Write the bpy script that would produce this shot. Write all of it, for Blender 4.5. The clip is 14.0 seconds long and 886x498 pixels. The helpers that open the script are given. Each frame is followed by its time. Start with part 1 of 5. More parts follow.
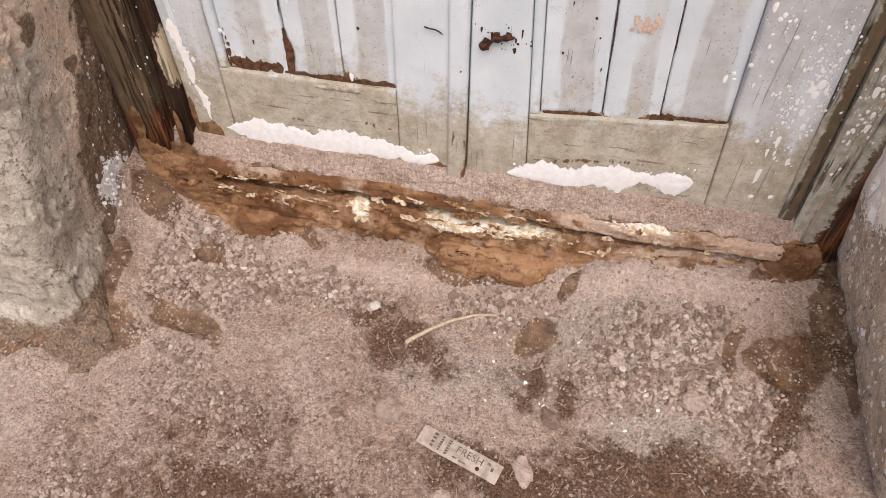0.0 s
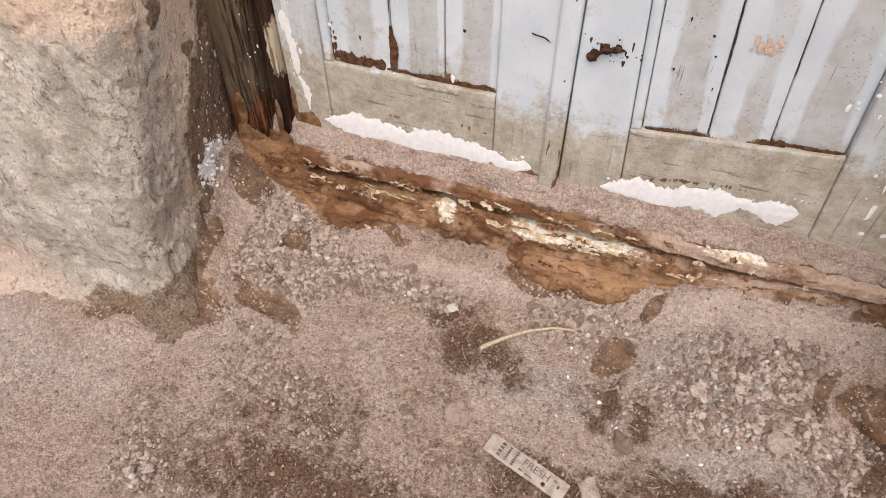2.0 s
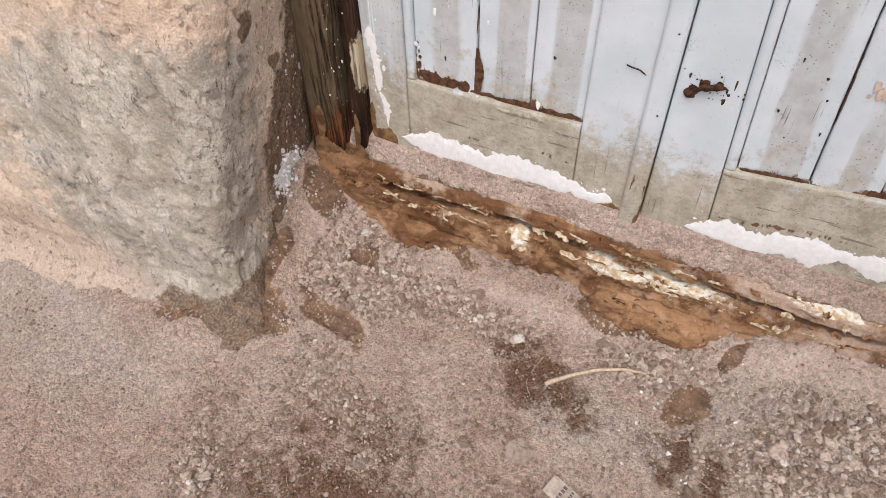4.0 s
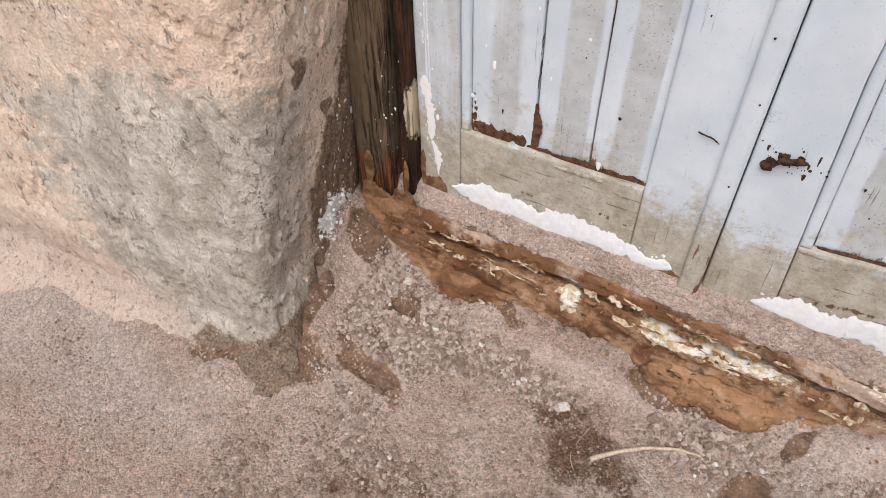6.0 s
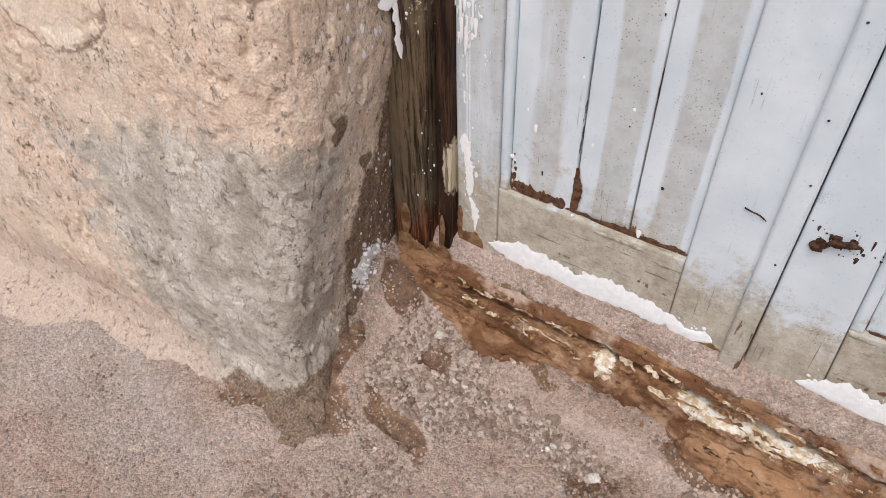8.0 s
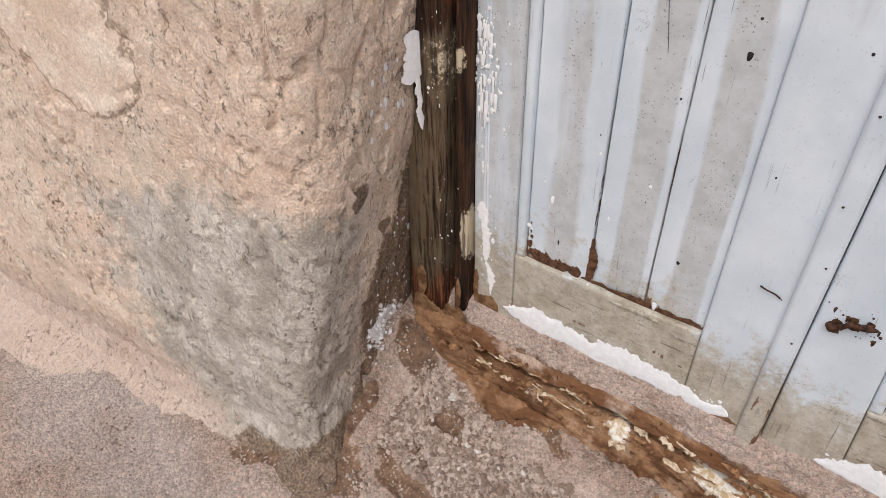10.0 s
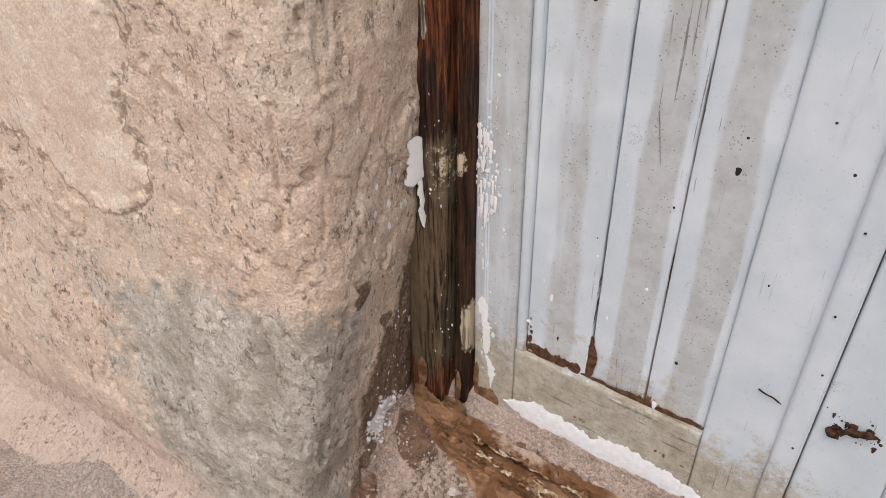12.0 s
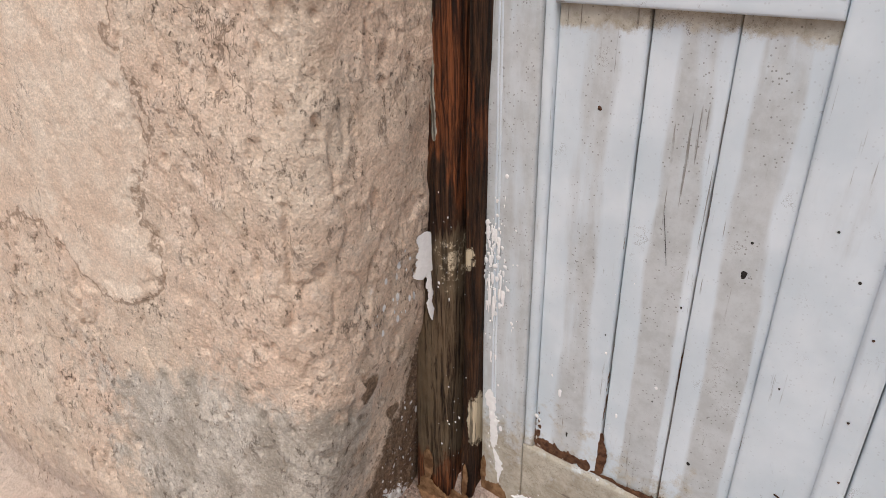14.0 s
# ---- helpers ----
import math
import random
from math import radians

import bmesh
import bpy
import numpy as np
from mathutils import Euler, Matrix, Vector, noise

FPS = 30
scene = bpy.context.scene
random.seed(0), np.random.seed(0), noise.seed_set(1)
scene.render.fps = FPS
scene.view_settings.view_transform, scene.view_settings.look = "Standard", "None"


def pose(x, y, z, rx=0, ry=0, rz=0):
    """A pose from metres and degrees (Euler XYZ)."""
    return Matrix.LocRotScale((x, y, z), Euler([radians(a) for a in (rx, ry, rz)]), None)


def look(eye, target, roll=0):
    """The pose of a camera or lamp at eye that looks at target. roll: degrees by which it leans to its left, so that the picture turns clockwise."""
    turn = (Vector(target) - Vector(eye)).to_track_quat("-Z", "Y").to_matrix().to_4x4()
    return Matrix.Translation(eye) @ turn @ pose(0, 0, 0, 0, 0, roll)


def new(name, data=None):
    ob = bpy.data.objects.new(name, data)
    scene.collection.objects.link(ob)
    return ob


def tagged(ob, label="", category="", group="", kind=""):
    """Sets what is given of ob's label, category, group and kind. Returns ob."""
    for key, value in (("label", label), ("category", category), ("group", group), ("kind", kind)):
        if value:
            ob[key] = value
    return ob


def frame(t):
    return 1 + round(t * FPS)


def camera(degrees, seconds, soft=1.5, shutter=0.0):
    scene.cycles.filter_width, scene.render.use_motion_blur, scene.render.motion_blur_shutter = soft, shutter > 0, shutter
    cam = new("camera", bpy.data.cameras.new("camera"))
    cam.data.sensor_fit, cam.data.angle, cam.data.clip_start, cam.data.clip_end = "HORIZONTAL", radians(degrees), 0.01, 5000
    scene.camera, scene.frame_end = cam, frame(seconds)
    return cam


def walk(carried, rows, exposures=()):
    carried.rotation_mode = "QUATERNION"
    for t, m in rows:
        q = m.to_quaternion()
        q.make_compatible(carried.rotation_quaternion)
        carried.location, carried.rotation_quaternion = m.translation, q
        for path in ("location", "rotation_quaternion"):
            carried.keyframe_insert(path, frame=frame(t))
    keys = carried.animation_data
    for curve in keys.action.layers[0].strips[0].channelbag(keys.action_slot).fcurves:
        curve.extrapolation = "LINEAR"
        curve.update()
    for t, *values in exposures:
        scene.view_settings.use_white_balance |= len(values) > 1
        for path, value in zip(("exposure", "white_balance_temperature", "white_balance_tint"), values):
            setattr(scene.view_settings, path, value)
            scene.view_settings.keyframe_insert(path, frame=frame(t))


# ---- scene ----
cam = camera(67.8, 14.0, soft=0.7)
PATH = [
    (0, (0.172, -0.882, 0.981), (-0.112, 0.417, -0.513), 0.1),
    (0.5, (0.165, -0.881, 0.983), (-0.166, 0.403, -0.514), -0.2),
    (1, (0.159, -0.882, 0.982), (-0.229, 0.39, -0.512), -0.6),
    (1.5, (0.147, -0.883, 0.982), (-0.283, 0.376, -0.511), -0.6),
    (2, (0.137, -0.883, 0.981), (-0.335, 0.364, -0.509), -0.8),
    (2.5, (0.128, -0.881, 0.984), (-0.384, 0.349, -0.508), -1.1),
    (3, (0.116, -0.876, 0.985), (-0.435, 0.341, -0.503), -1.3),
    (5.5, (0.053, -0.802, 0.986), (-0.668, 0.374, -0.463), -2.2),
    (6, (0.039, -0.79, 0.992), (-0.705, 0.389, -0.442), -2.0),
    (6.5, (0.034, -0.778, 0.995), (-0.744, 0.398, -0.423), -2.2),
    (7, (0.027, -0.77, 1.001), (-0.783, 0.407, -0.399), -2.2),
    (7.5, (0.023, -0.76, 1.008), (-0.818, 0.414, -0.375), -2.3),
    (10, (0.007, -0.742, 1.053), (-0.941, 0.479, -0.217), -2.0),
    (10.5, (0.006, -0.742, 1.063), (-0.958, 0.503, -0.17), -1.9),
    (11, (0.004, -0.741, 1.073), (-0.974, 0.532, -0.12), -1.8),
    (11.5, (0.001, -0.738, 1.085), (-0.993, 0.563, -0.064), -1.6),
    (12, (0.0, -0.734, 1.098), (-1.018, 0.59, -0.003), -1.5),
    (12.5, (-0.004, -0.732, 1.108), (-1.045, 0.612, 0.054), -1.5),
    (13, (-0.007, -0.731, 1.115), (-1.069, 0.634, 0.111), -1.3),
    (13.5, (-0.005, -0.729, 1.123), (-1.085, 0.653, 0.162), -1.3),
    (14, (-0.008, -0.729, 1.132), (-1.102, 0.674, 0.218), -1.2),
]
walk(cam, [(t, look(eye, target, roll)) for t, eye, target, roll in PATH],
     exposures=[(0.0, 0.17, 6780, 13), (3.0, 0.12, 6530, 10), (7.5, 0.07, 6280, 9), (10.0, -0.04, 6310, 9), (14.0, -0.14, 6430, 9)])

# ---- daylight: bright soft sky, broad veiled sun from behind the camera ----
world = bpy.data.worlds.new("world")
scene.world = world
world.use_nodes = True
sky = world.node_tree.nodes.new("ShaderNodeTexSky")
sky.sky_type, sky.sun_disc = "NISHITA", False
SUN_FROM = Vector((0.27, -1.0, 1.7)).normalized()
sky.sun_elevation = math.asin(SUN_FROM.z)
sky.sun_rotation = math.atan2(SUN_FROM.x, SUN_FROM.y)
sky.air_density, sky.dust_density = 1.0, 4.0
background = world.node_tree.nodes["Background"]
world.node_tree.links.new(sky.outputs["Color"], background.inputs["Color"])
background.inputs["Strength"].default_value = 0.128
sun = new("sun", bpy.data.lights.new("sun", "SUN"))
sun.data.energy, sun.data.angle, sun.data.color = 1.65, radians(55), (1.0, 0.955, 0.90)
sun.matrix_world = look(SUN_FROM * 5, (0, 0, 0))


# ---- vector noise on arrays ----
def lattice(ix, iy, iz, seed):
    h = (ix * 374761393 + iy * 668265263 + iz * 1274126177 + seed * 974634541) & 0xFFFFFFFF
    h = ((h ^ (h >> 13)) * 1274126177) & 0xFFFFFFFF
    h = h ^ (h >> 16)
    return (h & 0xFFFF) / 32767.5 - 1.0


def smooth_noise(x, y, z, seed=0):
    fx, fy, fz = np.floor(x), np.floor(y), np.floor(z)
    ix, iy, iz = fx.astype(np.int64), fy.astype(np.int64), fz.astype(np.int64)
    u, v, w = x - fx, y - fy, z - fz
    u, v, w = u * u * (3 - 2 * u), v * v * (3 - 2 * v), w * w * (3 - 2 * w)
    total = 0
    for a in (0, 1):
        for b in (0, 1):
            for c in (0, 1):
                total = total + lattice(ix + a, iy + b, iz + c, seed) * (u if a else 1 - u) * (v if b else 1 - v) * (w if c else 1 - w)
    return total


def fbm(x, y, z, freq, octaves=4, seed=0, gain=0.5):
    x, y, z = np.broadcast_arrays(np.asarray(x, float), np.asarray(y, float), np.asarray(z, float))
    total, amp, norm = 0, 1.0, 0
    for k in range(octaves):
        f = freq * 2.03 ** k
        total = total + amp * smooth_noise(x * f + 11.3 * k, y * f + 5.7 * k, z * f + 3.1 * k, seed + k)
        norm += amp
        amp *= gain
    return total / norm


def step(a, b, x):
    t = np.clip((np.asarray(x, float) - a) / (b - a), 0, 1)
    return t * t * (3 - 2 * t)


def blob(x, y, cx, cy, rx, ry, turn=0.0):
    """1 in the middle of an ellipse, 0 at its edge, negative outside."""
    c, s = math.cos(radians(turn)), math.sin(radians(turn))
    dx, dy = x - cx, y - cy
    return 1 - np.sqrt(((dx * c + dy * s) / rx) ** 2 + ((dy * c - dx * s) / ry) ** 2)


# ---- node materials ----
class Paint:
    def __init__(self, name):
        self.material = bpy.data.materials.new(name)
        self.material.use_nodes = True
        self.tree = self.material.node_tree
        self.shader = self.tree.nodes["Principled BSDF"]
        self.place = self.add("ShaderNodeNewGeometry").outputs["Position"]

    def add(self, kind, **sockets):
        node = self.tree.nodes.new(kind)
        for key, value in sockets.items():
            self.set(node.inputs[key], value)
        return node

    def set(self, socket, value):
        if isinstance(value, bpy.types.NodeSocket):
            self.tree.links.new(value, socket)
        elif isinstance(value, tuple) and len(value) == 3 and socket.type == "RGBA":
            socket.default_value = (*value, 1)
        else:
            socket.default_value = value

    def scaled(self, sx, sy, sz):
        node = self.add("ShaderNodeMapping", Vector=self.place)
        node.inputs["Scale"].default_value = (sx, sy, sz)
        return node.outputs["Vector"]

    def noise(self, scale, detail=4.0, rough=0.55, vector=None, distortion=0.0):
        node = self.add("ShaderNodeTexNoise", Vector=vector or self.place, Scale=scale, Detail=detail, Roughness=rough, Distortion=distortion)
        return node.outputs["Fac"]

    def cells(self, scale, vector=None, feature="F1", random_ness=1.0, out="Distance"):
        node = self.add("ShaderNodeTexVoronoi", Vector=vector or self.place, Scale=scale, Randomness=random_ness)
        node.feature = feature
        return node.outputs[out]

    def attribute(self, name):
        node = self.add("ShaderNodeAttribute")
        node.attribute_name = name
        return node.outputs["Fac"]

    def calc(self, op, a, b=0.0, c=0.0):
        node = self.add("ShaderNodeMath")
        node.operation = op
        for socket, value in zip(node.inputs, (a, b, c)):
            self.set(socket, value)
        return node.outputs[0]

    def band(self, value, low, high):
        """0 below low, 1 above high (either way round), smooth between."""
        node = self.add("ShaderNodeMapRange", Value=value)
        node.interpolation_type = "SMOOTHSTEP"
        for k, v in (("From Min", low), ("From Max", high), ("To Min", 0.0), ("To Max", 1.0)):
            node.inputs[k].default_value = v
        if low > high:
            for k, v in (("From Min", high), ("From Max", low), ("To Min", 1.0), ("To Max", 0.0)):
                node.inputs[k].default_value = v
        return node.outputs[0]

    def mix(self, fac, a, b, blend="MIX"):
        node = self.add("ShaderNodeMix")
        node.data_type, node.blend_type = "RGBA", blend
        for socket, value in ((node.inputs[0], fac), (node.inputs[6], a), (node.inputs[7], b)):
            self.set(socket, value)
        return node.outputs[2]

    def bump(self, height, distance, strength=1.0, normal=None):
        node = self.add("ShaderNodeBump", Height=height, Distance=distance, Strength=strength)
        if normal:
            self.set(node.inputs["Normal"], normal)
        return node.outputs["Normal"]

    def done(self, color, rough=0.9, normal=None, metal=0.0, specular=0.3):
        for key, value in (("Base Color", color), ("Roughness", rough), ("Metallic", metal), ("Specular IOR Level", specular)):
            self.set(self.shader.inputs[key], value)
        if normal:
            self.set(self.shader.inputs["Normal"], normal)
        return self.material


def adobe_material():
    p = Paint("adobe")
    wide, mid, fine = p.noise(5, 5, 0.6), p.noise(28, 6, 0.62), p.noise(210, 3, 0.6)
    color = p.mix(p.band(wide, 0.35, 0.68), (0.685, 0.52, 0.40), (0.675, 0.555, 0.44))
    color = p.mix(p.calc("MULTIPLY", p.band(p.noise(11, 5, 0.6), 0.52, 0.7), 0.5), color, (0.58, 0.47, 0.36))
    color = p.mix(p.calc("MULTIPLY", p.band(mid, 0.5, 0.72), 0.6), color, (0.77, 0.65, 0.54))
    color = p.mix(p.calc("MULTIPLY", p.band(mid, 0.47, 0.3), 0.5), color, (0.47, 0.335, 0.24))
    cream = p.band(p.calc("ADD", p.attribute("cream"), p.calc("MULTIPLY", p.calc("SUBTRACT", p.noise(40, 5), 0.5), 0.3)), -0.03, 0.06)
    color = p.mix(p.calc("MULTIPLY", cream, 0.75), color, p.mix(p.band(p.noise(12, 6, 0.65), 0.4, 0.65), (0.68, 0.53, 0.41), (0.78, 0.67, 0.55)))
    rim = p.calc("ABSOLUTE", p.calc("ADD", p.attribute("cream"), p.calc("MULTIPLY", p.calc("SUBTRACT", p.noise(40, 5), 0.5), 0.3)))
    color = p.mix(p.calc("MULTIPLY", p.band(rim, 0.024, 0.004), 0.65), color, (0.24, 0.16, 0.11))
    brown = p.band(p.calc("ADD", p.attribute("brown"), p.calc("MULTIPLY", p.calc("SUBTRACT", p.noise(16, 6, 0.65), 0.5), 1.6)), -0.2, 0.7)
    color = p.mix(p.calc("MULTIPLY", brown, 0.75), color, p.mix(mid, (0.40, 0.265, 0.175), (0.60, 0.44, 0.315)))
    # grey cement patch
    edge = p.calc("MULTIPLY", p.calc("SUBTRACT", p.noise(22, 7, 0.72), 0.5), 2.2)
    cement = p.band(p.calc("ADD", p.attribute("cement"), edge), -0.25, 0.35)
    grey = p.mix(p.band(p.noise(14, 6, 0.65), 0.36, 0.66), (0.355, 0.315, 0.262), (0.61, 0.555, 0.485))
    color = p.mix(p.calc("MULTIPLY", cement, 0.92), color, grey)
    foot = p.band(p.calc("ADD", p.attribute("foot"), p.calc("MULTIPLY", p.calc("SUBTRACT", p.noise(30, 6, 0.7), 0.5), 1.2)), -0.1, 0.5)
    color = p.mix(p.calc("MULTIPLY", foot, 0.7), color, p.mix(mid, (0.41, 0.315, 0.255), (0.56, 0.45, 0.38)))
    # wet earth
    damp = p.band(p.calc("ADD", p.attribute("damp"), p.calc("MULTIPLY", p.calc("SUBTRACT", p.noise(55, 6, 0.75), 0.5), 1.6)), 0.0, 0.4)
    color = p.mix(p.calc("MULTIPLY", damp, 0.85), color, p.mix(p.band(fine, 0.35, 0.65), (0.075, 0.045, 0.027), (0.235, 0.15, 0.092)))
    # straw, grit and pits
    straw = p.band(p.noise(1, 2, 0.5, p.scaled(300, 300, 190)), 0.66, 0.72)
    color = p.mix(p.calc("MULTIPLY", straw, 0.4), color, (0.80, 0.70, 0.57))
    grit = p.calc("ADD", 0.50, p.calc("ADD", p.calc("MULTIPLY", p.cells(330, out="Color"), 0.5), p.calc("MULTIPLY", p.noise(520, 3, 0.7), 0.5)))
    color = p.mix(0.75, color, p.mix(1.0, color, grit, "MULTIPLY"))
    spread = p.noise(9, 3, 0.6)
    pits = p.band(p.calc("ADD", p.noise(1, 5, 0.78, p.scaled(105, 105, 72)), p.calc("MULTIPLY", spread, 0.3)), 0.545, 0.475)
    pits = p.calc("MULTIPLY", pits, p.calc("SUBTRACT", 1.0, p.calc("MULTIPLY", cream, 0.8)))
    color = p.mix(p.calc("MULTIPLY", pits, 0.8), color, (0.13, 0.095, 0.07))
    hair = p.calc("MULTIPLY", p.band(p.calc("ABSOLUTE", p.calc("SUBTRACT", p.noise(15, 3, 0.5), 0.5)), 0.007, 0.002), p.band(p.noise(6, 2), 0.62, 0.72))
    split = p.calc("MULTIPLY", p.band(p.calc("ABSOLUTE", p.calc("SUBTRACT", p.noise(1, 7, 0.6, p.scaled(11, 11, 4)), 0.5)), 0.006, 0.002), p.band(p.noise(14, 5, 0.7), 0.50, 0.60))
    hair = p.calc("MAXIMUM", hair, split)
    holes = p.calc("MULTIPLY", p.band(p.noise(1, 5, 0.75, p.scaled(60, 60, 38)), 0.415, 0.375), p.calc("MULTIPLY", p.band(p.noise(7, 4), 0.40, 0.54), p.calc("SUBTRACT", 1.0, p.calc("MULTIPLY", cream, 0.8))))
    color = p.mix(p.calc("MULTIPLY", holes, 0.5), color, (0.11, 0.07, 0.05))
    pits = p.calc("MAXIMUM", pits, holes)
    color = p.mix(p.calc("MULTIPLY", hair, 0.55), color, (0.14, 0.095, 0.065))
    lime = p.band(p.calc("ADD", p.attribute("lime"), p.calc("MULTIPLY", p.calc("SUBTRACT", p.noise(85, 5, 0.8), 0.5), 3.6)), 0.40, 0.5)
    # thrown drops of limewash
    run = p.scaled(1.0, 1.0, 0.55)
    for size in (55, 120):
        drop = p.calc("MULTIPLY", p.band(p.cells(size, run), 0.27, 0.20), p.band(p.cells(size, run, out="Color"), 0.46, 0.48))
        lime = p.calc("MAXIMUM", lime, p.calc("MULTIPLY", drop, p.band(p.calc("ADD", p.attribute("fleck"), p.calc("MULTIPLY", p.calc("SUBTRACT", p.noise(12, 3), 0.5), 1.6)), 0.05, 0.12)))
    color = p.mix(lime, color, (0.92, 0.91, 0.90))
    height = p.calc("ADD", p.calc("MULTIPLY", mid, 0.6), p.calc("MULTIPLY", fine, 0.55))
    height = p.calc("SUBTRACT", height, p.calc("MULTIPLY", p.calc("MAXIMUM", pits, hair), 0.6))
    height = p.calc("SUBTRACT", height, p.calc("MULTIPLY", p.cells(240), 0.2))
    return p.done(color, 0.95, p.bump(height, 0.006, p.calc("SUBTRACT", 0.7, p.calc("MULTIPLY", cream, 0.3))), specular=0.15)


def earth_material():
    p = Paint("dry_earth")
    wide, mid, fine = p.noise(6, 5, 0.6), p.noise(34, 7, 0.72), p.noise(260, 4, 0.75)
    color = p.mix(p.band(wide, 0.36, 0.66), (0.52, 0.378, 0.302), (0.60, 0.462, 0.385))
    color = p.mix(p.calc("MULTIPLY", p.band(mid, 0.5, 0.7), 0.6), color, (0.70, 0.57, 0.49))
    color = p.mix(p.calc("MULTIPLY", p.band(mid, 0.48, 0.32), 0.6), color, (0.29, 0.18, 0.125))
    color = p.mix(p.calc("MULTIPLY", p.band(p.attribute("ash"), -0.1, 0.7), 0.5), color, (0.60, 0.535, 0.475))
    dust = p.calc("MULTIPLY", p.band(p.calc("ADD", p.attribute("dust"), p.calc("SUBTRACT", p.noise(20, 5, 0.7), 0.5)), -0.2, 0.8), 0.55)
    color = p.mix(dust, color, p.mix(mid, (0.45, 0.355, 0.312), (0.585, 0.485, 0.435)))
    soil = p.band(p.calc("ADD", p.attribute("soil"), p.calc("MULTIPLY", p.calc("SUBTRACT", p.noise(38, 7, 0.75), 0.5), 2.4)), -0.25, 0.45)
    color = p.mix(p.calc("MULTIPLY", soil, 0.92), color, p.mix(p.band(fine, 0.35, 0.65), (0.085, 0.043, 0.025), (0.26, 0.15, 0.09)))
    damp = p.band(p.calc("ADD", p.attribute("damp"), p.calc("MULTIPLY", p.calc("SUBTRACT", p.noise(48, 6, 0.72), 0.5), 1.5)), -0.12, 0.15)
    color = p.mix(p.calc("MULTIPLY", damp, 0.88), color, p.mix(p.band(mid, 0.35, 0.65), (0.070, 0.036, 0.018), (0.205, 0.115, 0.062)))
    # loose grains, each with its own tone
    warped = p.add("ShaderNodeVectorMath", Vector=p.place)
    warped.operation = "ADD"
    p.set(warped.inputs[1], p.mix(1.0, p.add("ShaderNodeTexNoise", Vector=p.place, Scale=180.0).outputs["Color"], (0.0013, 0.0013, 0.0013), "MULTIPLY"))
    coarse, small = p.cells(170, warped.outputs[0], out="Color"), p.cells(420, warped.outputs[0], out="Color")
    tone = p.calc("ADD", 0.42, p.calc("ADD", p.calc("MULTIPLY", coarse, 0.6), p.calc("MULTIPLY", small, 0.66)))
    color = p.mix(p.calc("SUBTRACT", 0.95, p.calc("MAXIMUM", p.calc("MULTIPLY", damp, 0.45), p.calc("MULTIPLY", dust, 0.5))), color, p.mix(1.0, color, tone, "MULTIPLY"))
    pale = p.calc("MULTIPLY", p.band(p.cells(260, warped.outputs[0], out="Color"), 0.70, 0.78), p.band(p.noise(22, 4, 0.7), 0.42, 0.6))
    color = p.mix(p.calc("MULTIPLY", pale, 0.6), color, (0.68, 0.61, 0.54))
    # dark specks painted in for the shade of crevices between clods
    dark = p.calc("MULTIPLY", p.band(p.noise(150, 4, 0.75), 0.40, 0.31), p.band(p.noise(18, 4, 0.7), 0.40, 0.58))
    color = p.mix(p.calc("MULTIPLY", dark, 0.75), color, (0.12, 0.075, 0.05))
    height = p.calc("ADD", p.calc("MULTIPLY", mid, 0.9), p.calc("MULTIPLY", fine, 0.8))
    height = p.calc("SUBTRACT", height, p.calc("ADD", p.calc("MULTIPLY", p.cells(170, warped.outputs[0]), 0.5), p.calc("MULTIPLY", p.cells(420, warped.outputs[0]), 0.3)))
    loose = p.calc("SUBTRACT", 1.0, p.calc("MULTIPLY", p.calc("MAXIMUM", damp, dust), 0.55))
    return p.done(color, 0.95, p.bump(height, 0.009, loose), specular=0.12)


def stone_material():
    p = Paint("pebbles")
    tone = p.add("ShaderNodeNewGeometry").outputs["Random Per Island"]
    own = p.add("ShaderNodeObjectInfo").outputs["Random"]
    tone = p.calc("FRACT", p.calc("ADD", tone, own))
    color = p.mix(p.band(tone, 0.05, 0.9), (0.285, 0.205, 0.16), (0.665, 0.545, 0.47))
    color = p.mix(p.band(tone, 0.965, 0.985), color, (0.80, 0.75, 0.69))
    color = p.mix(p.calc("MULTIPLY", p.band(p.noise(140, 4, 0.7), 0.55, 0.3), 0.5), color, (0.30, 0.20, 0.15))
    color = p.mix(p.calc("MULTIPLY", p.band(p.calc("ADD", p.attribute("soil"), p.calc("MULTIPLY", p.calc("SUBTRACT", 0.05, tone), 0.8)), -0.02, 0.35), 0.75), color, (0.20, 0.12, 0.075))
    return p.done(color, 0.95, p.bump(p.calc("ADD", p.noise(300, 3, 0.7), p.noise(90, 4, 0.7)), 0.004, 1.0), specular=0.15)


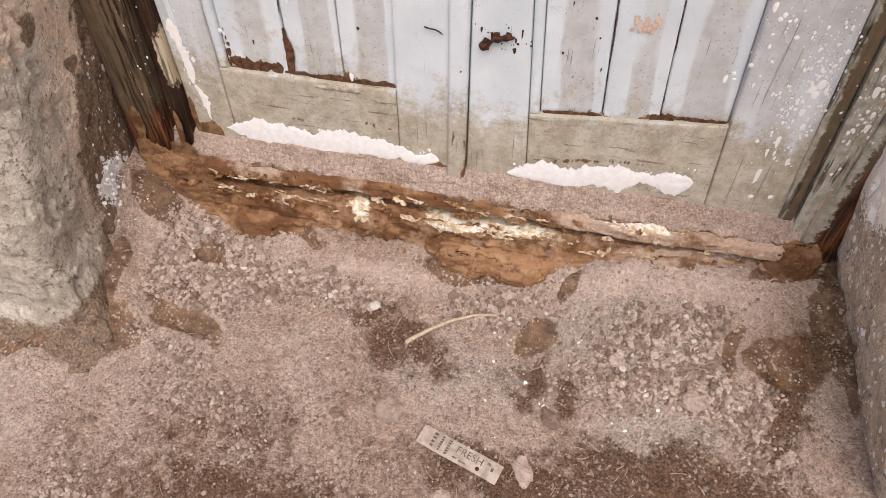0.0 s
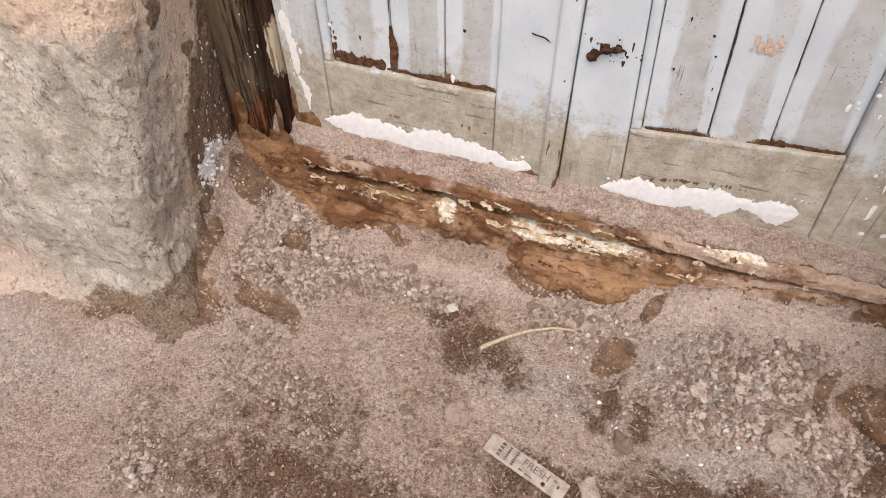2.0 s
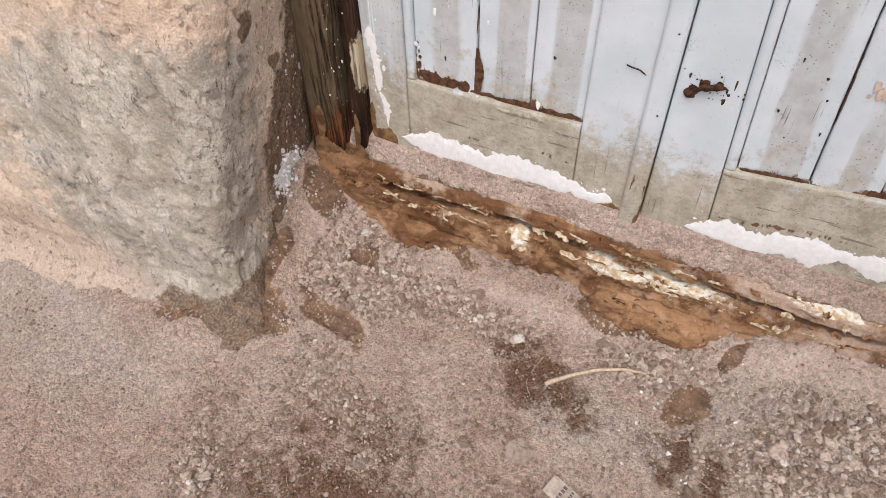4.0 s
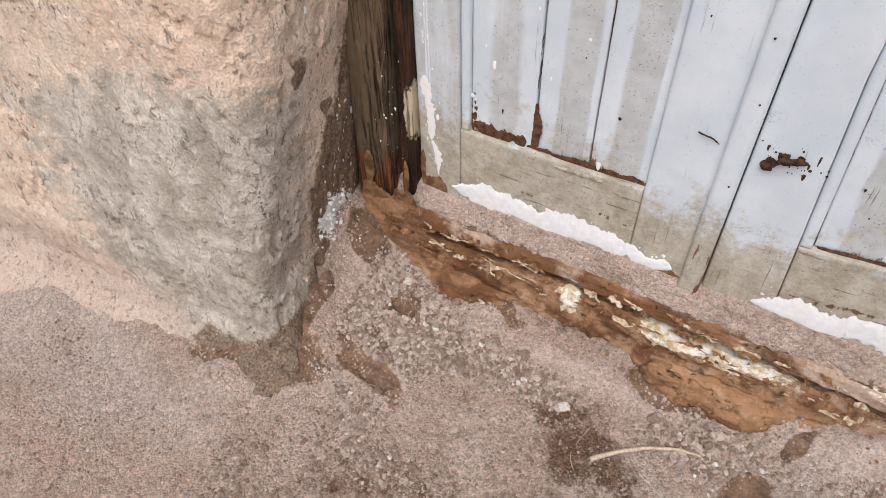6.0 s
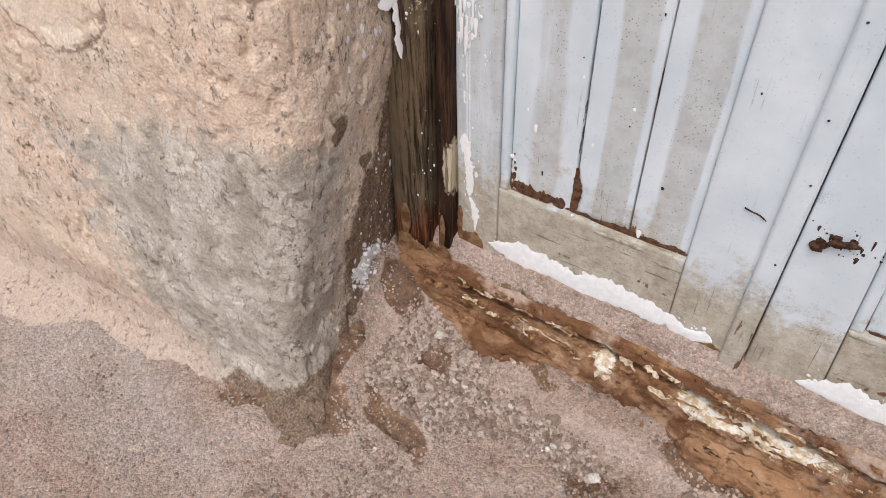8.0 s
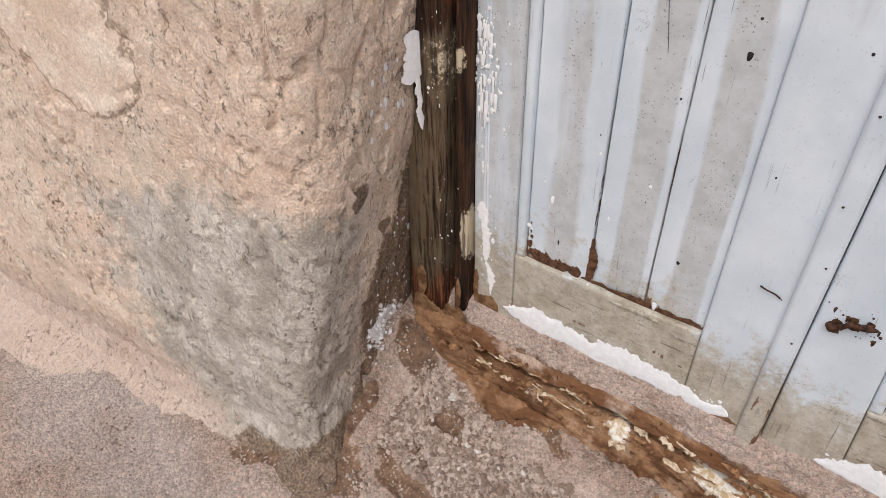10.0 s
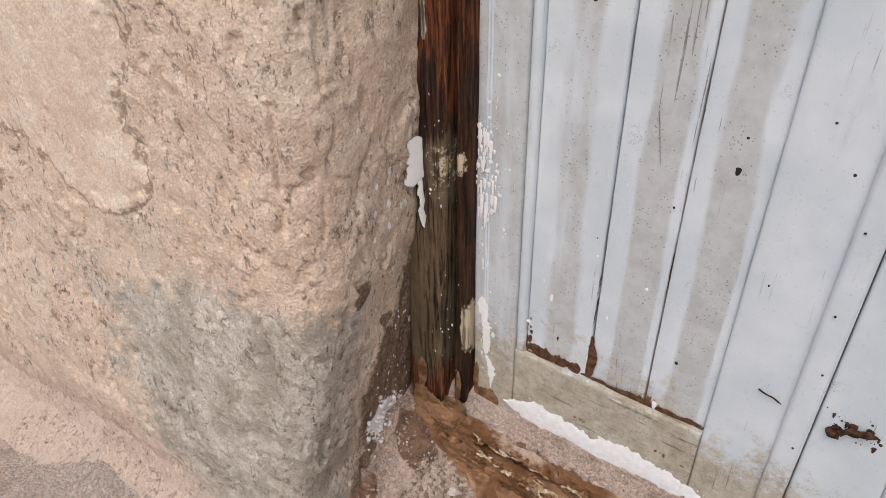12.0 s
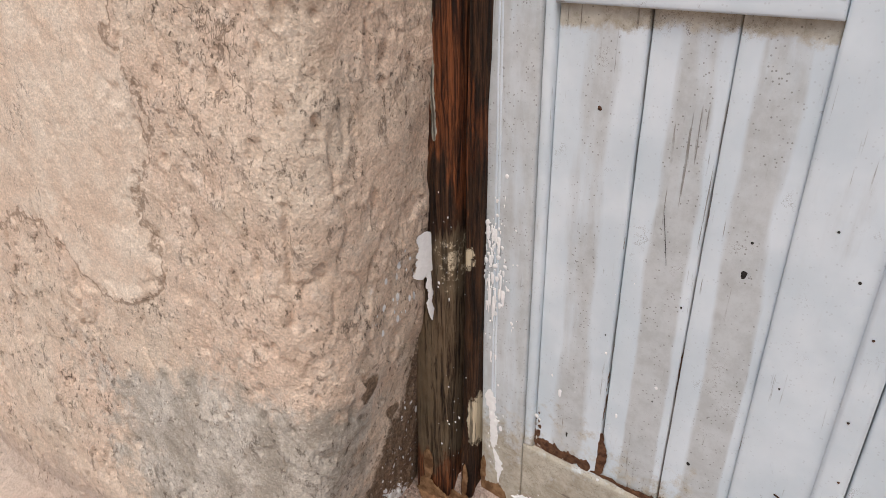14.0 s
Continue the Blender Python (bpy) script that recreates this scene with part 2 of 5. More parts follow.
def door_paint(name, along):
    """along: which way the grain runs, as scales across x and z."""
    p = Paint(name)
    gx, gz = along
    grain = p.noise(1, 4, 0.6, p.scaled(140 * gx, 140, 140 * gz))
    color = p.mix(p.band(p.noise(9, 4, 0.55), 0.35, 0.7), (0.62, 0.685, 0.735), (0.735, 0.785, 0.83))
    soft = p.calc("MULTIPLY", p.calc("SUBTRACT", p.noise(1, 5, 0.6, p.scaled(4 + 26 * gx, 30, 4 + 26 * gz)), 0.5), 1.0)
    grime = p.band(p.calc("ADD", p.attribute("grime"), soft), 0.05, 0.5)
    color = p.mix(p.calc("MULTIPLY", grime, 0.85), color, p.mix(p.band(p.noise(34, 6, 0.7), 0.33, 0.66), (0.44, 0.445, 0.435), (0.56, 0.57, 0.57)))
    foul = p.band(p.calc("ADD", p.attribute("foul"), p.calc("MULTIPLY", p.calc("SUBTRACT", p.noise(30, 7, 0.75), 0.5), 2.2)), -0.05, 0.5)
    color = p.mix(p.calc("MULTIPLY", foul, 0.88), color, p.mix(p.band(p.noise(20, 9, 0.8), 0.32, 0.68), (0.30, 0.235, 0.15), (0.60, 0.555, 0.455)))
    # dark flyspecks and hairline cracks in the film
    specks = p.calc("MULTIPLY", p.band(p.cells(170), 0.24, 0.12), p.band(p.noise(45, 4, 0.7), 0.43, 0.55))
    specks = p.calc("MULTIPLY", specks, p.calc("MAXIMUM", 0.25, p.band(p.calc("ADD", grime, foul), 0.1, 0.6)))
    color = p.mix(p.calc("MULTIPLY", specks, 0.6), color, (0.09, 0.075, 0.06))
    craze = p.calc("MULTIPLY", p.band(p.calc("ABSOLUTE", p.calc("SUBTRACT", p.noise(55, 5, 0.7), 0.5)), 0.010, 0.003), p.band(p.calc("ADD", p.noise(17, 4, 0.65), p.calc("MULTIPLY", foul, 0.10)), 0.58, 0.68))
    color = p.mix(p.calc("MULTIPLY", craze, 0.6), color, (0.13, 0.10, 0.07))
    flaw = p.calc("MULTIPLY", p.band(p.noise(1, 4, 0.65, p.scaled(190 * gx, 190, 130 * gz)), 0.39, 0.34), p.band(p.calc("ADD", p.noise(12, 4), p.calc("MULTIPLY", p.calc("ADD", p.calc("MULTIPLY", grime, 0.4), foul), 0.13)), 0.53, 0.66))
    color = p.mix(p.calc("MULTIPLY", flaw, 0.75), color, (0.17, 0.14, 0.11))
    # bare brown wood and mud where the film has gone
    bare = p.band(p.calc("ADD", p.attribute("bare"), p.calc("MULTIPLY", p.calc("SUBTRACT", p.noise(1, 5, 0.7, p.scaled(120, 120, 35)), 0.5), 1.5)), 0.1, 0.22)
    color = p.mix(bare, color, p.mix(grain, (0.09, 0.045, 0.025), (0.26, 0.14, 0.08)))
    height = p.calc("SUBTRACT", p.calc("MULTIPLY", grain, 0.35), p.calc("ADD", p.calc("MULTIPLY", flaw, 0.6), p.calc("MULTIPLY", bare, 0.8)))
    rough = p.calc("ADD", 0.38, p.calc("MULTIPLY", p.calc("MAXIMUM", grime, foul), 0.35))
    return p.done(color, rough, p.bump(height, 0.0016, 0.6), specular=0.4)


def rotten_wood():
    p = Paint("rotten_wood")
    grain = p.noise(1, 6, 0.7, p.scaled(150, 150, 7), 0.4)
    color = p.mix(p.band(grain, 0.36, 0.64), (0.012, 0.007, 0.005), (0.095, 0.045, 0.022))
    pale = p.band(p.calc("ADD", p.attribute("pale"), p.calc("MULTIPLY", p.calc("SUBTRACT", grain, 0.5), 3.0)), 0.2, 0.7)
    color = p.mix(p.calc("MULTIPLY", pale, 0.65), color, p.mix(p.noise(40, 4), (0.12, 0.088, 0.052), (0.31, 0.235, 0.15)))
    red = p.band(p.calc("ADD", p.attribute("red"), p.calc("MULTIPLY", p.calc("SUBTRACT", p.noise(1, 5, 0.7, p.scaled(60, 60, 18)), 0.5), 1.6)), 0.1, 0.5)
    color = p.mix(p.calc("MULTIPLY", red, 0.85), color, p.mix(p.band(grain, 0.38, 0.66), (0.028, 0.010, 0.005), (0.30, 0.095, 0.032)))
    white = p.band(p.calc("ADD", p.attribute("white"), p.calc("MULTIPLY", p.calc("SUBTRACT", p.noise(70, 5, 0.75), 0.5), 2.2)), 0.25, 0.5)
    color = p.mix(white, color, (0.66, 0.56, 0.40))
    blue = p.band(p.calc("ADD", p.attribute("paint"), p.calc("MULTIPLY", p.calc("SUBTRACT", p.noise(45, 4, 0.7), 0.5), 1.2)), 0.2, 0.35)
    color = p.mix(blue, color, p.mix(p.band(p.noise(60, 6, 0.7), 0.35, 0.65), (0.36, 0.33, 0.25), (0.56, 0.545, 0.475)))
    cracks = p.band(p.noise(1, 4, 0.65, p.scaled(80, 80, 5)), 0.45, 0.36)
    color = p.mix(p.calc("MULTIPLY", cracks, 0.7), color, (0.02, 0.012, 0.008))
    height = p.calc("SUBTRACT", grain, p.calc("MULTIPLY", cracks, 0.9))
    return p.done(color, 0.75, p.bump(height, 0.005, 0.9), specular=0.25)


def clay_material():
    p = Paint("wet_clay")
    broad, mid, fine, layer = p.noise(9, 5, 0.6), p.noise(30, 6, 0.65), p.noise(170, 5, 0.75), p.noise(1, 5, 0.65, p.scaled(18, 40, 46), 0.8)
    color = p.mix(p.band(p.calc("ADD", p.calc("MULTIPLY", broad, 0.55), p.calc("MULTIPLY", layer, 0.45)), 0.40, 0.60), (0.135, 0.060, 0.027), (0.40, 0.225, 0.12))
    color = p.mix(p.calc("MULTIPLY", p.band(mid, 0.50, 0.66), 0.55), color, (0.55, 0.375, 0.25))
    color = p.mix(p.calc("MULTIPLY", p.band(mid, 0.46, 0.34), 0.8), color, (0.115, 0.052, 0.024))
    color = p.mix(p.calc("MULTIPLY", p.band(p.noise(17, 5, 0.65), 0.52, 0.66), 0.6), color, (0.37, 0.225, 0.11))
    color = p.mix(p.calc("MULTIPLY", p.band(fine, 0.57, 0.68), 0.5), color, (0.58, 0.44, 0.31))
    wet = p.band(p.calc("ADD", p.attribute("wet"), p.calc("MULTIPLY", p.calc("SUBTRACT", mid, 0.5), 2.0)), 0.0, 0.5)
    color = p.mix(p.calc("MULTIPLY", wet, 0.85), color, p.mix(fine, (0.075, 0.030, 0.013), (0.235, 0.11, 0.05)))
    dust = p.band(p.calc("ADD", p.attribute("dust"), p.calc("MULTIPLY", p.calc("SUBTRACT", p.noise(24, 6, 0.7), 0.5), 2.0)), 0.0, 0.6)
    color = p.mix(p.calc("MULTIPLY", dust, 0.85), color, p.mix(p.band(fine, 0.3, 0.7), (0.43, 0.30, 0.225), (0.60, 0.475, 0.39)))
    pale = p.band(p.calc("ADD", p.attribute("pale"), p.calc("MULTIPLY", p.calc("SUBTRACT", p.noise(1, 7, 0.75, p.scaled(34, 80, 80), 0.8), 0.5), 3.2)), 0.35, 0.6)
    color = p.mix(pale, color, p.mix(p.band(p.noise(60, 5, 0.7), 0.40, 0.58), (0.55, 0.40, 0.22), (0.86, 0.82, 0.74)))
    chinks = p.calc("MULTIPLY", p.band(p.noise(1, 5, 0.7, p.scaled(40, 62, 66), 0.4), 0.40, 0.35), p.band(p.noise(14, 3), 0.50, 0.60))
    color = p.mix(p.calc("MULTIPLY", chinks, 0.9), color, (0.022, 0.012, 0.008))
    height = p.calc("ADD", p.calc("ADD", mid, p.calc("MULTIPLY", layer, 0.6)), p.calc("MULTIPLY", fine, 0.4))
    height = p.calc("SUBTRACT", height, p.calc("MULTIPLY", chinks, 1.2))
    return p.done(color, 0.85, p.bump(height, 0.006, 0.8), specular=0.2)


def plain_material(name, low, high, scale=60, rough=0.8, depth=0.002, metal=0.0):
    p = Paint(name)
    n = p.noise(scale, 5, 0.65)
    return p.done(p.mix(p.band(n, 0.35, 0.65), low, high), rough, p.bump(n, depth, 0.7), metal, 0.25)


ADOBE, EARTH, STONE, WOOD, CLAY = adobe_material(), earth_material(), stone_material(), rotten_wood(), clay_material()
DOOR, RAIL = door_paint("weathered_paint", (1.0, 0.04)), door_paint("weathered_rail_paint", (0.05, 1.0))
LIME = plain_material("white_plaster", (0.86, 0.86, 0.86), (0.94, 0.94, 0.945), 90, 0.9, 0.003)
SPLASH = plain_material("lime_paint", (0.88, 0.87, 0.86), (0.94, 0.93, 0.92), 120, 0.7, 0.001)
RUST = plain_material("rust", (0.022, 0.012, 0.009), (0.11, 0.05, 0.026), 160, 0.85, 0.002)
BLACK = plain_material("black_chip", (0.015, 0.014, 0.013), (0.04, 0.035, 0.03), 200, 0.8, 0.001)
BAREWOOD = plain_material("bare_wood", (0.55, 0.39, 0.30), (0.70, 0.57, 0.48), 220, 0.8, 0.001)
MUD = plain_material("mud", (0.06, 0.028, 0.015), (0.16, 0.078, 0.043), 110, 0.9, 0.004)
STRAW = plain_material("straw", (0.46, 0.35, 0.25), (0.64, 0.52, 0.39), 180, 0.8, 0.001)
SLIVER = plain_material("weathered_sliver", (0.28, 0.24, 0.17), (0.50, 0.46, 0.38), 120, 0.85, 0.002)
TAG = plain_material("worn_card", (0.36, 0.29, 0.24), (0.54, 0.465, 0.405), 70, 0.75, 0.001)
INK = plain_material("ink", (0.08, 0.065, 0.06), (0.24, 0.19, 0.16), 90, 0.8, 0.0005)


# ---- mesh helpers ----
def mesh_from(name, verts, faces, material, smooth=True, fields=None):
    me = bpy.data.meshes.new(name)
    verts, faces = np.asarray(verts, np.float32), np.asarray(faces, np.int32)
    me.vertices.add(len(verts))
    me.vertices.foreach_set("co", verts.ravel())
    n, k = faces.shape
    me.loops.add(n * k)
    me.loops.foreach_set("vertex_index", faces.ravel())
    me.polygons.add(n)
    me.polygons.foreach_set("loop_start", np.arange(0, n * k, k, dtype=np.int32))
    me.polygons.foreach_set("use_smooth", np.full(n, smooth))
    me.materials.append(material)
    me.update(calc_edges=True)
    for key, values in (fields or {}).items():
        me.attributes.new(key, "FLOAT", "POINT").data.foreach_set("value", np.asarray(values, np.float32).ravel())
    me.validate()
    return me


def grid_faces(rows, cols, closed=False):
    r = np.arange(rows - 1)[:, None]
    c = np.arange(cols if closed else cols - 1)[None, :]
    d = (c + 1) % cols
    return np.stack([r * cols + c, r * cols + d, (r + 1) * cols + d, (r + 1) * cols + c], -1).reshape(-1, 4)


def under(ob, parent):
    ob.parent = parent
    return ob


def part(name, me, parent, label=""):
    ob = under(new(name, me), parent)
    return tagged(ob, label) if label else ob


def lines(*stretches):
    """Grid lines from stretches (start, end, step)."""
    out = []
    for a, b, h in stretches:
        out.extend(np.linspace(a, b, max(1, round(abs(b - a) / h)), endpoint=False))
    return np.array(out + [stretches[-1][1]])


# ---- ground ----
def ground_height(x, y):
    z = np.interp(y, [-3, -0.7, -0.46, -0.3, -0.16, -0.07, 0.0], [-0.05, -0.055, -0.045, -0.018, 0.004, 0.04, 0.05])
    z = z - 0.02 * step(-0.2, -0.7, x) * step(-0.2, -0.4, y) + 0.025 * step(0.62, 0.76, x) * step(-0.6, -0.3, y) + 0.028 * step(-0.54, -0.43, y) * step(-0.58, -0.70, x)
    # earth banked up towards the hinge side of the sagging leaf
    z = z + step(0.14, 0.46, x) * np.interp(y, [-0.7, -0.45, -0.3, -0.18, -0.06, 0.0], [0.0, 0.015, 0.038, 0.058, 0.062, 0.062])
    # rubble heaped against the jamb and the post
    heap = step(-0.47, -0.635, x) * step(-0.36, -0.22, y)
    z = z + heap * (0.045 + 0.03 * step(-0.20, -0.06, y)) + 0.006 * heap * fbm(x, y, 0, 30, 3, 21)
    z = z + 0.012 * fbm(x, y, 0, 15, 3, 19) * step(-0.16, -0.09, y)
    near = step(4.0, 1.5, np.hypot(x, y))
    z = z + near * (0.009 * fbm(x, y, 0, 6, 3, 5) + 0.003 * fbm(x, y, 0, 24, 3, 9) + (0.003 + 0.0035 * step(-0.2, 0.3, fbm(x, y, 0, 5, 3, 17))) * fbm(x, y, 0, 80, 3, 13, 0.7))
    for cx, cy, rx, ry, turn, deep in HOLLOWS:
        b = blob(x, y, cx, cy, rx, ry, turn)
        z = z - deep * step(0, 0.6, b) + 0.3 * deep * step(-0.5, -0.1, b) * step(0.15, -0.1, b)
    return z


HOLLOWS = [(-0.44, -0.290, 0.080, 0.026, -8, 0.009), (-0.455, -0.148, 0.034, 0.024, 0, 0.008), (0.209, -0.200, 0.040, 0.035, 0, 0.008),
           (0.605, -0.205, 0.06, 0.045, 0, 0.012), (-0.07, -0.25, 0.05, 0.06, 0, 0.006), (-0.62, -0.372, 0.09, 0.03, 22, 0.010), (0.43, -0.05, 0.018, 0.012, 0, 0.006)]


SOILS = [(-0.065, -0.25, 0.075, 0.11, 10, 0.7), (-0.13, -0.215, 0.07, 0.03, 15, 0.8), (-0.28, -0.475, 0.15, 0.07, 15, 0.3), (0.565, -0.275, 0.065, 0.10, -20, 1.0), (0.42, -0.43, 0.27, 0.075, 3, 1.2),
         (-0.05, -0.60, 0.50, 0.10, 0, 0.75), (0.02, -0.285, 0.07, 0.05, 0, 0.8), (0.21, -0.27, 0.05, 0.04, 20, 0.9), (0.63, -0.16, 0.05, 0.04, 0, 1.0), (0.22, -0.46, 0.22, 0.05, -5, 0.9), (0.31, -0.275, 0.04, 0.04, 0, 0.7)]


def soil_field(x, y):
    """Dark loose soil, in ragged patches."""
    wx, wy = x + 0.11 * fbm(x, y, 0, 7, 5, 31, 0.6), y + 0.09 * fbm(x, y, 2.0, 7, 5, 37, 0.6)
    field = np.full(np.shape(x), -1.0)
    for *spot, weight in SOILS:
        b = blob(wx, wy, *spot)
        field = np.maximum(field, np.where(b > 0, weight * b, b))
    return field


def build_ground():
    xs = lines((-300, -20, 70), (-20, -3, 3), (-3, -1.3, 0.08), (-1.3, 0.95, 0.003), (0.95, 3, 0.1), (3, 20, 3), (20, 300, 70))
    ys = lines((-300, -20, 70), (-20, -2, 3), (-2, -0.95, 0.08), (-0.95, 0.06, 0.003), (0.06, 0.4, 0.06), (0.4, 3, 0.6), (3, 20, 4), (20, 300, 70))
    gx, gy = np.meshgrid(xs, ys)
    x, y = gx.ravel(), gy.ravel()
    z = ground_height(x, y)
    warp = 0.05 * fbm(x, y, 0, 9, 3, 31)
    wx, wy = x + warp, y + 0.05 * fbm(x, y, 2.0, 9, 3, 37)
    damp = np.full(len(x), -1.0)
    for spot in [(-0.44, -0.293, 0.080, 0.032, -8), (-0.455, -0.148, 0.040, 0.028, 0), (-0.471, -0.213, 0.022, 0.022, 0), (-0.60, -0.345, 0.085, 0.045, 22), (-0.68, -0.385, 0.085, 0.03, 10),
                 (0.209, -0.20, 0.046, 0.042, 0), (0.43, -0.049, 0.022, 0.016, 0), (0.605, -0.205, 0.046, 0.042, 10), (0.522, -0.20, 0.024, 0.045, 0), (0.682, -0.17, 0.026, 0.10, 6), (0.672, -0.05, 0.024, 0.07, 0),
                 (-0.34, -0.075, 0.09, 0.022, 0), (0.09, -0.085, 0.10, 0.024, 0), (0.266, -0.09, 0.018, 0.035, -25), (-0.60, -0.25, 0.025, 0.07, 0), (-0.56, -0.07, 0.05, 0.03, 0), (0.60, -0.045, 0.07, 0.02, 0)]:
        damp = np.maximum(damp, 1.8 * blob(wx, wy, *spot))
    soil = soil_field(x, y)
    ash = np.maximum(blob(wx, wy, 0.12, -0.29, 0.22, 0.09), blob(wx, wy, 0.34, -0.20, 0.16, 0.10))
    ash = np.maximum(ash, 1.5 * blob(wx, wy, 0.40, -0.35, 0.15, 0.05))
    ash = np.maximum(ash, 1.2 * blob(wx, wy, -1.05, -0.53, 0.50, 0.14))
    dust = np.maximum(blob(wx, wy, -0.16, -0.12, 0.24, 0.05), blob(wx, wy, 0.42, -0.09, 0.30, 0.05))
    dust = np.maximum(dust, blob(wx, wy, -0.50, -0.12, 0.09, 0.14))
    me = mesh_from("ground", np.stack([x, y, z], -1), grid_faces(len(ys), len(xs)), EARTH, True, dict(damp=damp, soil=soil, ash=ash, dust=dust))
    tagged(new("ground", me), "dry trodden earth with crumbs and damp brown patches", "ground", kind="structure")


build_ground()


# ---- adobe walls with rounded jamb corners ----
def build_wall(name, label, side, levels, cement, damps, limes, cream, far, soiled=1.0, flecks=()):
    """levels: height, x at the door frame, x at the corner, y of the front, corner radius. side -1: goes on to negative x."""
    us = lines((0, 1, 1 / 105), (1, 2, 1 / 55), (2, 3, 1 / 330), (3, 4, 1 / 12))
    zs = lines((-0.12, 1.16, 0.0028), (1.16, 2.7, 0.06))
    u, z = [a.ravel() for a in np.meshgrid(us, zs)]
    col = [np.interp(z, [row[0] for row in levels], [row[k] for row in levels]) for k in range(1, 5)]
    x_in, x_cor, y_front, rad = col
    y_in = np.full(len(u), -0.015)
    # along the jamb, round the corner, along the front, away
    a, b, c, d = np.clip(u, 0, 1), np.clip(u - 1, 0, 1), np.clip(u - 2, 0, 1), np.clip(u - 3, 0, 1)
    ang = b * math.pi / 2
    y = y_in + a * (y_front + rad - y_in) - rad * np.sin(ang)
    x = x_in + (x_cor - x_in) * a + side * rad * (1 - np.cos(ang)) + side * c * 0.95 + side * d * far
    y = y - 0.10 * c - 0.04 * step(0.0, 0.25, d)
    nx = -side * np.cos(ang) * np.where(u < 2, 1, 0)
    ny = -np.sin(ang)
    fade = step(0.0, 0.12, a)
    bumps = 0.009 * fbm(x, y, z, 7, 3, 51) + 0.0038 * fbm(x, y, z, 24, 3, 55) + 0.0018 * fbm(x, y, z, 80, 3, 61)
    pit = fbm(x, y, z * 0.6, 42, 2, 67)
    bumps = bumps - 0.006 * step(0.36, 0.55, pit)
    ridge = np.abs(fbm(x, y, z * 0.45, 11, 3, 71))
    bumps = bumps - 0.004 * step(0.05, 0.0, ridge) * step(0.1, 0.4, fbm(x, y, z, 6, 2, 73))
    flake = fbm(x, y, z * 0.7, 9, 5, 75, 0.6)
    bumps = bumps + 0.003 * step(0.06, 0.09, flake) - 0.003 * step(-0.24, -0.28, flake)
    skin = cream(x, z)
    bumps = bumps * (1 - 0.55 * step(0, 0.1, skin)) + 0.0016 * step(-0.02, 0.03, skin + 0.03 * fbm(x, y, z, 30, 3, 79))
    off = np.abs(x - side * 0.622 - 0.016 * fbm(0, 0, z, 9, 3, 87) - 0.004 * fbm(x, y, z, 60, 2, 88))
    bumps = bumps - 0.007 * step(0.007, 0.0, off) * step(0.50, 0.60, z) * step(1.0, 0.85, z) * step(-0.15, 0.1, fbm(x, y, z, 13, 3, 89)) * (u > 1)
    bumps = bumps * (0.3 + 0.7 * fade) * (1 - d)
    x, y = x + nx * bumps, y + ny * bumps
    s = np.where(u < 1.5, y - y_front, -np.abs(x - x_cor))
    wz = z + 0.05 * fbm(x, y, z, 10, 3, 83)
    grey = cement(s, wz)
    damp = np.full(len(u), -1.0)
    for cs, cz, rs, rz in damps:
        damp = np.maximum(damp, 1.5 * blob(s, wz, cs, cz, rs, rz))
    lime = np.full(len(u), -1.0)
    for cs, cz, rs, rz in limes:
        lime = np.maximum(lime, 1.7 * np.minimum(blob(s, z, cs, cz, rs, rz), 0.50))
    fleck = np.full(len(u), -1.0)
    for cs, cz, rs, rz in flecks:
        fleck = np.maximum(fleck, blob(s, z, cs, cz, rs, rz))
    foot = soiled * np.minimum((0.02 + 0.11 * step(-0.12, -0.40, s) - wz) * 6 * step(0.16, -0.02, s), 0.9) - 0.1
    verts, faces = np.stack([x, y, z], -1), grid_faces(len(zs), len(us))
    if side > 0:
        faces = faces[:, ::-1]
    # back and top close the wall
    n = len(verts)
    xe, xo = levels[-1][1], levels[-1][2] + side * (0.95 + far)
    extra = [(xe + side * 0.005, 0.25, -0.12), (xo, 0.25, -0.12), (xo, 0.25, 2.7), (xe + side * 0.005, 0.25, 2.7), (xo, levels[-1][3] - 0.14, -0.12), (xo, levels[-1][3] - 0.14, 2.7), (xe, levels[-1][3], 2.7),
             (xe + side * 0.005, -0.02, -0.12), (xe + side * 0.005, -0.02, 2.7)]
    more = [(n, n + 1, n + 2, n + 3), (n + 1, n + 4, n + 5, n + 2), (n + 7, n, n + 3, n + 8)]
    top = np.arange((len(zs) - 1) * len(us), len(zs) * len(us))
    first = n + len(extra)
    extra += [(verts[i, 0], 0.25, 2.7) for i in top]
    more += [(top[i], top[i + 1], first + i + 1, first + i) for i in range(len(us) - 1)]
    pad = lambda f: np.concatenate([f, np.full(len(extra), -1.0)])
    me = mesh_from(name, np.concatenate([verts, extra]), np.concatenate([faces, more]), ADOBE, True,
                   dict(cement=pad(grey), damp=pad(damp), lime=pad(lime), fleck=pad(fleck), cream=pad(skin), foot=pad(foot), brown=pad(soiled * (s - 0.19) * 8 * step(0.46, 0.3, z) - 0.4 + 1.6 * step(0.25, 0.6, -s) * step(0.55, 0.2, z))))
    tagged(new(name, me), label, "wall", kind="structure")


def cement_west(s, z):
    return np.minimum(np.minimum((0.525 - 0.20 * np.abs(s + 0.06) - z) * 7, np.minimum((s + 0.42 + 0.5 * (z - 0.2)) * 3.5, (0.15 - s) * 7)), 0.9)


